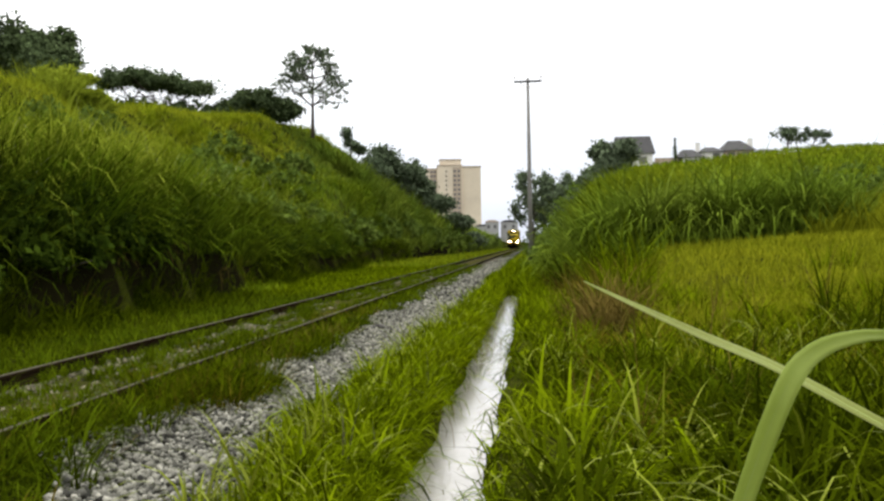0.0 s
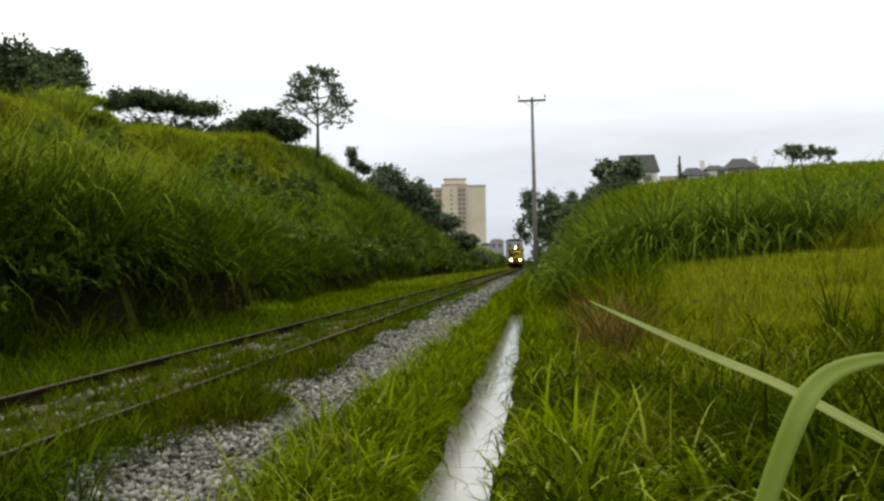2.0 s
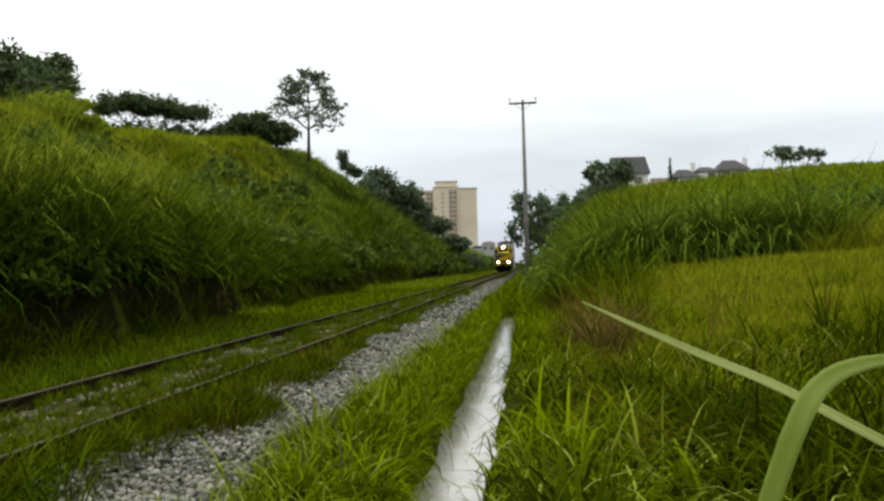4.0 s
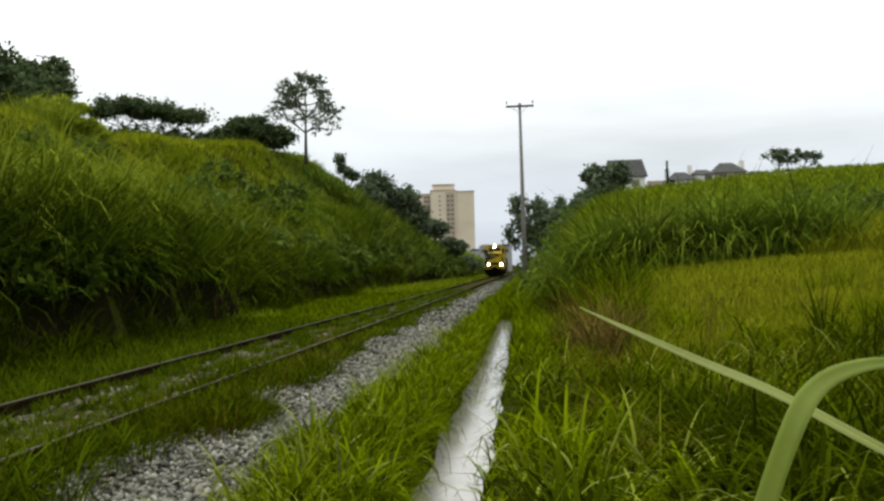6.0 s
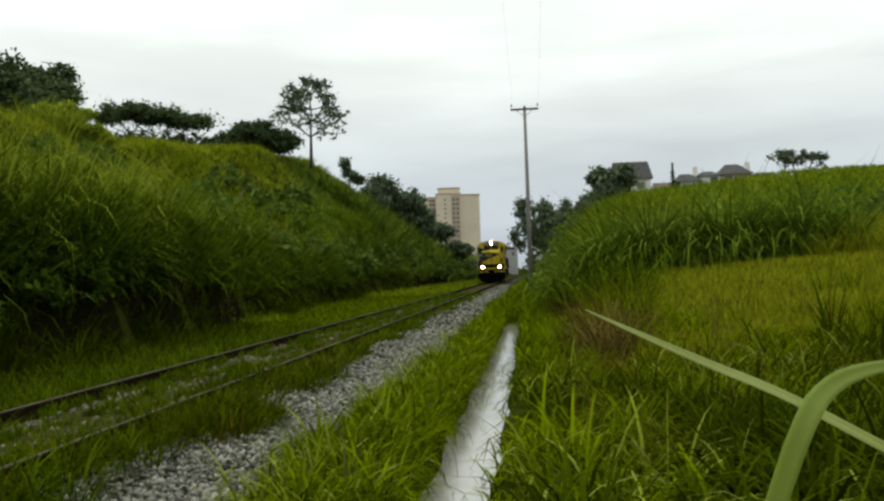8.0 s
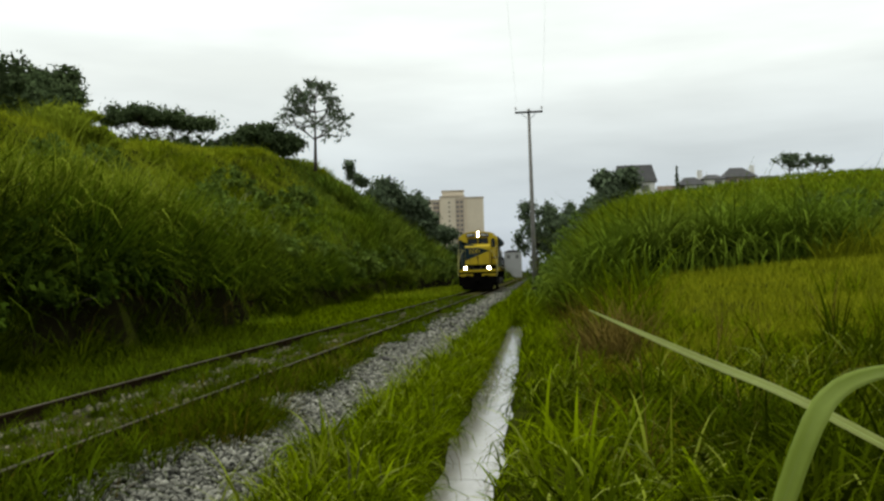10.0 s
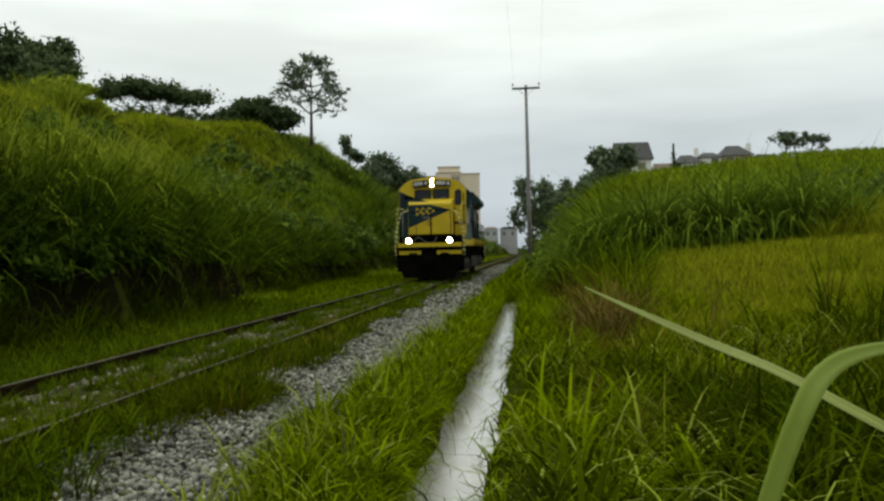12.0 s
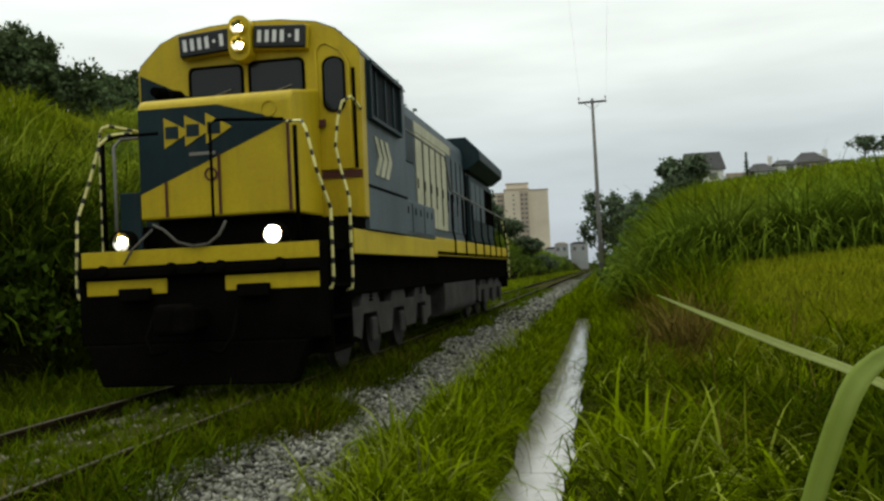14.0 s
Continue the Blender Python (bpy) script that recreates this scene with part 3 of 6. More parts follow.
x, y = spread(6000, -1.35, -0.97, 3.2, 36, 1.6)
grass("ditch_edge_grass", lush, "long grass hanging over the ditch water", x, y, 0.42, 0.011, 0.5, 1.9)
# sparse reeds fallen across the water
x, y = spread(260, -0.94, -0.38, 4, 28, 1.4)
grass("fallen_blades", dry, "dead grass blades lying in the ditch water", x, y, 0.33, 0.008, 1.0, 1.2, lift=0.11)
# foreground right of the ditch
x, y = spread(30000, -0.44, 11, 3.0, 19, 1.5)
x, y = clumped(x, y, 0.4, 0.55)
x, y = keep(x, y, (x > -0.42) & (x < 1.5 + y * 0.62))
x, y = keep(x, y, (np.sin(x * 2.1 + 0.5 * y) + np.sin(y * 1.7 - x) + RNG.normal(0, 0.45, len(x)) > -0.55))
# near corner takes the darker green: lens falloff put into the plant colour
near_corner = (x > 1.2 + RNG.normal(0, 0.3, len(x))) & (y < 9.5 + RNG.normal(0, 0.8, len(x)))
grass("dark_foreground_grass", deep_grass, "deep green grass in the foreground, corner darkening put into its colour", x[near_corner], y[near_corner], 0.36, 0.024, 0.5, 2.0)
x, y = keep(x, y, ~near_corner)
grass("foreground_grass", lush, "thick green knee-high grass beside the ditch", x, y, 0.36, 0.019 + 0.0005 * y, 0.5, 2.0)
x, y = spread(760, -0.1, 9, 4.0, 15, 1.2)
x, y = keep(x, y, x < 1 + y * 0.6)
half = (np.sin(x * 1.7 + y) + np.sin(y * 1.1 - 0.6 * x) > 0.1) & ((x < 1.1) | (y > 9))
fountains("dark_tufts", deep_grass, "arching tufts of deep green broad-bladed grass", x[~half], y[~half], 26, 0.66, 0.029, 0.10, 0.5, 2.5, rows=5)
x, y = keep(x, y, half)
fountains("grass_tufts", lush, "arching tufts of broad-bladed green grass", x, y, 26, 0.68, 0.029, 0.10, 0.5, 2.5, rows=5)
x, y = spread(70, 2.0, 10, 5.5, 13, 1.2)
fountains("broad_tufts", deep_grass, "dark green tufts of broad grass blades", x, y, 26, 0.85, 0.03, 0.12, 0.45, 1.6)
# meadow
x, y = spread(60000, 0.6, 30, 14, 37, 1.0)
x, y = keep(x, y, (x < 2 + y * 0.62) & (x > 0.8 + 0.06 * y))
grass("meadow_grass", meadow, "yellow-green meadow grass on the rising field", x, y, 0.36, 0.016 + 0.0007 * y, 0.3, 1.0, rows=3)
x, y = spread(20000, 0.5, 20, 8, 20, 1.0)
x, y = keep(x, y, (x < 2 + y * 0.62) & (x > 1.6))
grass("meadow_grass", meadow, "yellow-green meadow grass on the rising field", x, y, 0.42, 0.014, 0.3, 1.1)
x, y = spread(900, 3, 18, 9, 22, 1.0)
x, y = keep(x, y, (np.sin(x * 1.1) + np.cos(y * 0.8) > 0.9))
fountains("weed_tufts", lush, "darker weed tufts standing in the meadow", x, y, 14, 0.8, 0.03, 0.1, 0.3, 0.9, rows=4)
# thick grass round the end of the ditch
x, y = spread(16000, -1.7, 3.2, 17, 58, 1.3)
x, y = keep(x, y, (x > -0.36) | (x < -0.98) | (y > 31))
x, y = keep(x, y, x > -1.75 + 0.004 * y)
grass("bank_grass", lush, "rank green grass round the end of the ditch", x, y, 0.5, 0.02 + 0.0007 * y, 0.4, 1.6)
x, y = spread(160, -1.2, 2.4, 30, 56, 1.0)
fountains("bank_tufts", lush, "rough green tufts below the utility pole", x, y, 30, 1.0, 0.04, 0.2, 0.45, 1.8)
# dry stalks by the ditch
x, y = spread(38, 0.85, 1.75, 15.5, 18.5, 1.0)
fountains("dry_clump", dry, "brown dry grass clump at the foot of the bank", x, y, 18, 1.15, 0.024, 0.2, 0.3, 1.7)
x, y = spread(18, 1.35, 2.5, 18, 22, 1.0)
fountains("reed_clump", lush, "tall green reeds standing among the dry stalks", x, y, 13, 2.0, 0.028, 0.2, 0.2, 1.1)
x, y = spread(40, 0.4, 5, 6, 22, 1.0)
fountains("dry_stalks", dry, "scattered brown dead stalks among the grass", x, y, 5, 0.9, 0.014, 0.05, 0.25, 0.5, rows=4)
# darker broad grass in the near corner
x, y = spread(620, 1.0, 7.5, 4.2, 9.5, 1.0)
x, y = keep(x, y, (x > 0.9 + 0.05 * y) & (x < 0.5 + y * 0.62))
fountains("corner_grass", deep_grass, "deep green broad-bladed grass in the foreground", x, y, 26, 0.72, 0.034, 0.12, 0.45, 2.2, rows=6)
# weeds and dead stems before the dark foot of the bank
x, y = spread(1500, -14, -8.8, 13, 90, 1.4)
d = -x - np.interp(y, FOOT_Y, FOOT_X)
x, y = keep(x, y, (d > -0.5) & (d < 0.9) & (np.sin(y * 0.8) + np.sin(y * 0.31 + 2) > -0.9))
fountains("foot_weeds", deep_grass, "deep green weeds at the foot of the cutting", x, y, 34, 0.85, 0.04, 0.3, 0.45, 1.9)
x, y = spread(80, -14, -9, 15, 70, 1.2)
d = -x - np.interp(y, FOOT_Y, FOOT_X)
x, y = keep(x, y, (d > 0.3) & (d < 1.1))
fountains("dead_hanging_stems", dry, "dead brown stems hanging over the foot of the bank", x, y, 12, 1.2, 0.02, 0.3, 0.8, 2.4, toward=0.0)
# a dark stand of tall grass at the edge of the meadow
x, y = spread(34, 4.0, 7.5, 11, 14.5, 1.0)
fountains("edge_tufts", deep_grass, "dark green stand of tall grass at the edge of the meadow", x, y, 22, 0.95, 0.026, 0.14, 0.3, 1.3)
# pale and withered tufts among the near grass
x, y = spread(170, -0.2, 8, 4.2, 13, 1.1)
x, y = keep(x, y, x < 0.5 + y * 0.62)
fountains("pale_tufts", pale_grass, "pale lime grass blades arching over the rest", x, y, 9, 0.78, 0.024, 0.08, 0.5, 2.5, rows=6)
x, y = spread(170, -1.95, -1.05, 4.5, 20, 1.3)
fountains("pale_tufts", pale_grass, "pale lime grass blades arching over the rest", x, y, 9, 0.55, 0.020, 0.08, 0.5, 2.4, rows=6)
x, y = spread(700, 0.6, 6.0, 7.0, 15, 1.0)
x, y = keep(x, y, np.sin(x * 1.3 + 1) + np.sin(y * 0.9 + x) > 0.1)
fountains("withered_weeds", olive_weed, "olive-brown withered weeds among the grass", x, y, 20, 0.42, 0.018, 0.14, 0.6, 1.6)
# pale seed heads over the elephant grass
x, y = spread(260, -17, -10, 16, 60, 1.2)
d = -x - np.interp(y, FOOT_Y, FOOT_X)
x, y = keep(x, y, (d > 0.9) & (d < 6))
fountains("seed_plumes", plume, "pale seed plumes standing over the elephant grass", x, y, 2, 1.9, 0.03, 0.15, 0.25, 1.6, rows=6)
# dark dead stalks along the verge
x, y = spread(16, -1.75, -1.05, 5.5, 16, 1.0)
fountains("dead_stalks", bark, "thin dark dead stalks standing in the verge", x, y, 2, 0.62, 0.012, 0.03, 0.12, 0.25, rows=4)
# weeds at the near end of the track
x, y = spread(420, -4.1, -2.75, 4.0, 14, 1.15)
l, r = gravel_edges(y)
x, y = keep(x, y, (x < l + 0.1) & (np.sin(y * 2.2) + np.sin(x * 4 + y) > -0.7))
fountains("near_weeds", deep_grass, "deep green weeds between the rail and the gravel", x, y, 26, 0.42, 0.018, 0.15, 0.45, 1.9)
x, y = spread(300, -4.2, -2.8, 4.0, 20, 1.2)
l, r = gravel_edges(y)
x, y = keep(x, y, (x < l) & (np.sin(y * 1.4 + 2) + np.sin(x * 3 - y) > -0.2))
fountains("brown_weeds", olive_weed, "olive-brown weeds dying back along the rail", x, y, 24, 0.30, 0.014, 0.16, 0.6, 1.6)
x, y = spread(560, TRACK_X - 0.78, TRACK_X + 1.0, 4.5, 40, 1.4)
x, y = keep(x, y, np.sin(y * 1.1) + np.sin(x * 4 + y * 0.6) > 0.0)
fountains("sleeper_weeds", weed, "low yellow-green weeds between the rails", x, y, 18, 0.34, 0.014, 0.18, 0.7, 1.7)
# a mound of weeds grown out over the gravel, and a bright tuft by the near rail
x, y = spread(70, -3.35, -2.72, 7.9, 9.5, 1.0)
fountains("mound_weeds", deep_grass, "deep green weeds grown out over the gravel", x, y, 36, 0.40, 0.016, 0.16, 0.6, 1.7)
x, y = spread(60, -3.45, -2.62, 7.7, 9.8, 1.0)
fountains("mound_stems", olive_weed, "brown dying stems round the weed mound", x, y, 16, 0.33, 0.012, 0.14, 0.6, 1.2)
x, y = spread(34, -4.0, -3.2, 5.4, 7.2, 1.0)
fountains("rail_tufts", weed, "green arching grass tufts beside the near rail", x, y, 26, 0.50, 0.022, 0.10, 0.5, 2.4, rows=6)
x, y = spread(90, TRACK_X + HALF_GAUGE - 0.10, TRACK_X + HALF_GAUGE + 0.22, 5, 45, 1.3)
x, y = keep(x, y, np.sin(y * 0.9) + np.sin(y * 2.3 + 1) > -0.2)
fountains("rail_weeds", weed, "yellow-green weeds hiding stretches of the near rail", x, y, 18, 0.34, 0.015, 0.12, 0.5, 1.8)
x, y = spread(60, TRACK_X - HALF_GAUGE + 0.06, TRACK_X - HALF_GAUGE + 0.25, 7, 50, 1.2)
fountains("rail_weeds", weed, "yellow-green weeds against the far rail", x, y, 16, 0.24, 0.014, 0.10, 0.5, 1.8)
x, y = spread(60, -3.9, -2.9, 8.5, 26, 1.2)
l, r = gravel_edges(y)
x, y = keep(x, y, x < l + 0.05)
fountains("rail_tufts", lush, "bright arching grass tufts beside the near rail", x, y, 20, 0.36, 0.018, 0.10, 0.5, 2.2, rows=5)
x, y = spread(240, TRACK_X - 0.72, TRACK_X + 0.72, 6, 16, 1.1)
fountains("sleeper_weeds", weed, "low yellow-green weeds between the rails", x, y, 18, 0.30, 0.012, 0.14, 0.8, 1.6)
# both sides of the rails
x, y = spread(15000, -3.85, -2.85, 3.5, 60, 1.6)
l, r = gravel_edges(y)
x, y = keep(x, y, (x < l + 0.05) & (np.sin(y * 1.3) + np.sin(y * 0.47 + x * 3) > -0.9))
grass("track_grass", weed, "thin yellow-green grass between the track and the gravel", x, y, 0.22, 0.013 + 0.0004 * y, 0.45, 1.6)
x, y = spread(190, -4.0, -3.0, 4.6, 30, 1.3)
fountains("track_tufts", deep_grass, "green weeds growing against the rail", x, y, 24, 0.45, 0.014, 0.12, 0.45, 1.6)
x, y = spread(80, -3.75, -3.0, 6, 16, 1.0)
fountains("dry_track_tufts", dry, "withered brown weeds beside the rail", x, y, 20, 0.33, 0.010, 0.14, 0.5, 1.2, rows=4)
x, y = spread(26000, TRACK_X - 0.78, TRACK_X + 0.78, 4, 60, 1.4)
x, y = clumped(x, y, 0.5, 0.5)
x, y = keep(x, y, np.sin(y * 1.9 + 1) + np.sin(x * 5 + y * 0.7) > -1.1)
grass("rail_bed_grass", weed, "short weeds between the rails", x, y, 0.17, 0.014 + 0.0004 * y, 0.6, 1.4, rows=3, lift=0.075)
x, y = spread(36000, -11.5, -5.56, 6, 70, 1.6)
x, y = keep(x, y, x > -np.interp(y, FOOT_Y, FOOT_X) - 0.4)
# beside the bank the darker green also stands for shade
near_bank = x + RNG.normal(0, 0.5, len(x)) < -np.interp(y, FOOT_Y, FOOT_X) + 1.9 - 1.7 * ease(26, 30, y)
grass("bank_foot_grass", deep_grass, "deep green grass before the foot of the cutting, some shade in its colour", x[near_bank], y[near_bank], 0.34, 0.016 + 0.0007 * y[near_bank], 0.4, 1.5)
x, y = keep(x, y, ~near_bank)
beyond = y + RNG.normal(0, 1.5, len(x)) > 27
grass("bright_lineside_grass", lush, "short bright green grass beyond the hollow", x[beyond], y[beyond], 0.28, 0.014 + 0.0007 * y[beyond], 0.35, 1.3)
x, y = keep(x, y, ~beyond)
grass("lineside_grass", weed, "short green grass on the far side of the track", x, y, 0.30, 0.014 + 0.0007 * y, 0.35, 1.3)
x, y = spread(14000, -13, -0.6, 60, 260, 1.8)
x, y = keep(x, y, ((x < -6.2) & (x > -np.interp(y, FOOT_Y, FOOT_X))) | (x > -1.6))
grass("far_lineside_grass", slope_grass, "distant grass along the line", x, y, 0.5, 0.10, 0.35, 1.0, rows=3)
# the cutting


def in_gully(y, d):
    """How far a place lies in the smooth grassy gully that runs down through the thicket."""
    return hump(y - 0.8 * np.clip(d, 0, 8), 29.5, 33.0, 1.0) * (1 - ease(7, 9, d))


x, y = spread(9000, -18, -8.6, 27, 42, 1.0)
d = -x - np.interp(y, FOOT_Y, FOOT_X)
x, y = keep(x, y, (d > -1.2) & (in_gully(y, d) > RNG.uniform(0.2, 0.8, len(x))))
grass("gully_grass", slope_grass, "smooth pale green grass in a gully of the cutting", x, y, 0.5, 0.045, 0.4, 1.4, rows=3)
x, y = spread(100000, -44, -9.5, 12, 130, 1.35)
d = -x - np.interp(y, FOOT_Y, FOOT_X)
x, y = keep(x, y, (d > 1.3) & (x > -8 - 0.75 * y))
d = -x - np.interp(y, FOOT_Y, FOOT_X)
far = (y > 62 + 2.2 * d + RNG.normal(0, 5, len(x)))
grass("far_bank_grass", far_slope, "dark green rank grass on the far cutting", x[far], y[far], 0.75, 0.04 + 0.0008 * y[far], 0.35, 1.3, rows=3)
x, y = keep(x, y, ~far)
d = -x - np.interp(y, FOOT_Y, FOOT_X)
high = d + 1.2 * np.sin(y * 0.35) + RNG.normal(0, 0.8, len(x)) > 6.2
grass("crest_grass", crest_grass, "pale yellow-green grass along the top of the cutting", x[high], y[high], 0.55, 0.03 + 0.0007 * y[high], 0.35, 1.2, rows=3)
x, y = keep(x, y, ~high)
grass("cutting_grass", slope_grass, "rough green and olive grass on the cutting", x, y, 0.62, 0.035 + 0.0007 * y, 0.35, 1.2, rows=3)
x, y = spread(2600, -26, -9.8, 14, 95, 1.2)
d = -x - np.interp(y, FOOT_Y, FOOT_X)
x, y = keep(x, y, in_gully(y, d) < 0.5)
d = -x - np.interp(y, FOOT_Y, FOOT_X)
x, y = keep(x, y, (d > 1.0) & (d < 4.6) & (np.sin(x * 0.6 + y * 0.21) + np.sin(y * 0.33 + 1) > -0.55))
# the near end takes the darkened cane, painting the thicket's shade
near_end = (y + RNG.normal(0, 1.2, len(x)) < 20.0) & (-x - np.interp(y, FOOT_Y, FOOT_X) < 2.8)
fountains("shade_tinted_elephant_grass", foot_cane, "arching elephant grass at the near end of the thicket, shade put into its green", x[near_end], y[near_end], 42, 1.85, 0.05, 0.35, 0.45, 2.1)
x, y = keep(x, y, ~near_end)
fountains("elephant_grass", thick_cane, "tall arching elephant grass overhanging the foot of the cutting", x, y, 42, 1.85, 0.05, 0.35, 0.45, 2.1)
# a crest of cane leaning out over the dark hollow
x, y = spread(1500, -13.5, -9.4, 15.5, 62, 1.25)
d = -x - np.interp(y, FOOT_Y, FOOT_X)
x, y = keep(x, y, (d > 0.9) & (d < 2.5) & (in_gully(y, d) < 0.4))
# same split here: shade at the near end is in the leaf colour
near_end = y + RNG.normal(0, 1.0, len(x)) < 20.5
fountains("shade_tinted_cane", foot_cane, "cane crowding the near end of the thicket, darkened to stand for shade", x[near_end], y[near_end], 32, 1.9, 0.055, 0.45, 0.45, 1.6, rows=5, category="cane")
x, y = keep(x, y, ~near_end)
fountains("leaning_cane", thick_cane, "dense cane leaning out over the dark hollow of the cutting", x, y, 32, 1.9, 0.055, 0.45, 0.5, 1.5, rows=5, toward=-0.2, category="cane")
# pale leaves paint the highlights on the thicket; the light is in their colour
x, y = spread(420, -14.5, -10.4, 16, 58, 1.2)
d = -x - np.interp(y, FOOT_Y, FOOT_X)
x, y = keep(x, y, (d > 1.6) & (d < 5.5) & (in_gully(y, d) < 0.5))
fountains("highlight_cane", feather, "cane leaves bowing out of the thicket, paled as painted highlights", x, y, 7, 2.5, 0.05, 0.25, 0.25, 2.7, rows=6, toward=-0.6, category="cane")
x, y = spread(150, -15.0, -11.0, 20, 31, 1.0)
d = -x - np.interp(y, FOOT_Y, FOOT_X)
x, y = keep(x, y, (d > 1.4) & (d < 4.6))
fountains("highlight_cane", feather, "cane leaves bowing out of the thicket, paled as painted highlights", x, y, 9, 2.4, 0.045, 0.25, 0.3, 2.8, rows=6, toward=-0.7, category="cane")
x, y = spread(1500, -26, -9.8, 14, 120, 1.2)
d = -x - np.interp(y, FOOT_Y, FOOT_X)
x, y = keep(x, y, (d > 3) & (d < 13) & (np.sin(x * 0.5 + y * 0.17 + 2) + np.sin(y * 0.27) > 0.25))
fountains("slope_tufts", slope_grass, "green tufts on the upper cutting", x, y, 34, 1.1, 0.06, 0.3, 0.4, 1.7, rows=4)
# drooping blades also carry the shade-darkened cane green
x, y = spread(420, -14, -9.2, 15, 70, 1.2)
d = -x - np.interp(y, FOOT_Y, FOOT_X)
x, y = keep(x, y, (d > 0.75) & (d < 1.7) & (in_gully(y, d) < 0.5))
fountains("hanging_grass", foot_cane, "blades drooping over the foot of the cutting, shade put into their green", x, y, 26, 1.45, 0.05, 0.4, 0.45, 2.6, rows=6, toward=0.0)
x, y = spread(3600, -24, -9, 90, 300, 1.3)
d = -x - np.interp(y, FOOT_Y, FOOT_X)
x, y = keep(x, y, (d > 0.4) & (d < 9))
fountains("far_cutting_grass", far_slope, "distant bushy grass along the cutting", x, y, 16, 1.9, 0.22, 0.5, 0.4, 1.6, rows=3)
# cane and rough grass above the meadow
x, y = spread(470, 1.8, 10.5, 33.5, 38.5, 1.0)
x, y = clumped(x, y, 0.5, 1.3)
x, y = keep(x, y, x < 10.2)
fountains("cane", cane, "tall green cane with long drooping leaves behind the meadow", x, y, 40, 2.75, 0.085, 0.3, 0.34, 2.6, category="cane")
x, y = spread(150, 2.2, 12.5, 34, 42, 1.0)
fountains("cane", cane, "tall upright cane stems with bowed tips", x, y, 22, 3.3, 0.07, 0.35, 0.2, 1.9, rows=6, category="cane")
x, y = spread(700, 1.2, 13, 42, 80, 1.2)
fountains("shoulder_grass", hill_leaf, "rank pale green grass on the shoulder behind the cane", x, y, 30, 1.6, 0.08, 0.5, 0.35, 1.4, rows=4)
x, y = spread(110, 0.6, 3.0, 24, 34, 1.0)
fountains("brown_bank_weeds", olive_weed, "olive-brown weeds on the bank below the pole", x, y, 26, 1.0, 0.03, 0.3, 0.4, 1.7)
x, y = spread(80, 1.2, 3.4, 27, 38, 1.0)
fountains("cane", foot_cane, "tall green cane with long drooping leaves behind the meadow", x, y, 40, 1.35, 0.06, 0.3, 0.4, 2.2, category="cane")
x, y = spread(60, 0.8, 2.6, 27, 40, 1.0)
fountains("bank_weeds", foot_cane, "dark rank weeds on the bank below the cane", x, y, 40, 1.5, 0.06, 0.3, 0.35, 2.0)
x, y = spread(32000, 0.5, 75, 36, 150, 1.3)
x, y = keep(x, y, x < 2 + y * 0.62)
grass("hill_grass", hill_leaf, "rough grass on the hill behind the meadow", x, y, 0.75, 0.06 + 0.0012 * y, 0.3, 1.0, rows=3)
x, y = spread(900, 9.5, 30, 32, 52, 1.0)
x, y = keep(x, y, x < 2 + y * 0.6)
fountains("hill_tufts", meadow, "pale green bushy grass on the hillside", x, y, 26, 1.3, 0.06, 0.4, 0.35, 1.2, rows=4)

# bushes crowding the hollow under the cane, leaves darkened to paint its shade
shade_tinted_leaf = material("shade_tinted_leaf", (0.022, 0.040, 0.004), 0.7, second=(0.040, 0.062, 0.006), island=0.6, translucent=0.1, bump=0, scale=0.6, spec=0.0)
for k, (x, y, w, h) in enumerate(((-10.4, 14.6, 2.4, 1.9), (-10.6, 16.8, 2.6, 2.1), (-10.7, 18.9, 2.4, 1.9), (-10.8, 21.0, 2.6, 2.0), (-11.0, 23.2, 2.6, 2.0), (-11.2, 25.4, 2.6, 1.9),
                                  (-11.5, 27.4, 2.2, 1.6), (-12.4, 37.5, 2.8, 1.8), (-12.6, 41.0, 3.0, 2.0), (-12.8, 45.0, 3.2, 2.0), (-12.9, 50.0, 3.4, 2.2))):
    shrub("thicket_shrub", x, y, w, h, "leafy bush under the cane, the hollow's shade put into its leaf colour", shade_tinted_leaf, 0.16, 44, 54, 150 + k, group="bushes under the cane")
# leafy bushes on the banks
for k, (x, y, w, h, m) in enumerate((
        (-17.5, 47, 3.0, 2.0, leaf_mid), (-19.5, 57, 3.6, 2.2, leaf_mid), (-16.5, 62, 3.0, 1.8, leaf_mid), (-17.5, 31, 2.2, 1.4, leaf_mid),
        (-19.2, 38.5, 2.4, 1.5, leaf_mid), (-13.2, 60, 3.2, 2.4, leaf_mid), (-13.5, 70, 3.4, 2.6, leaf_mid), (-13.6, 82, 3.6, 2.8, leaf_mid),
        (-13.5, 96, 4.0, 3.0, leaf_mid), (-12.8, 112, 4.2, 3.2, leaf_mid), (-12.2, 130, 4.6, 3.4, leaf_mid), (-12.0, 152, 5.2, 3.6, leaf_mid),
        (-11.5, 180, 6.0, 4.0, leaf_mid), (-11.2, 215, 7.0, 4.5, leaf_mid),
        (-13.4, 38, 2.8, 2.0, leaf_mid), (-15.6, 42, 3.0, 2.0, leaf_mid), (-13.8, 46, 3.2, 2.2, leaf_mid), (-16.0, 52, 3.4, 2.2, leaf_mid), (-14.0, 54, 3.2, 2.2, leaf_mid),
        (-18.2, 68, 3.4, 2.0, leaf_mid))):
    shrub("bank_shrub", x, y, w, h, "dark green leafy shrub on the cutting", m, 0.16 + 0.002 * y, 46, 40, k, group="shrubs on the cutting")
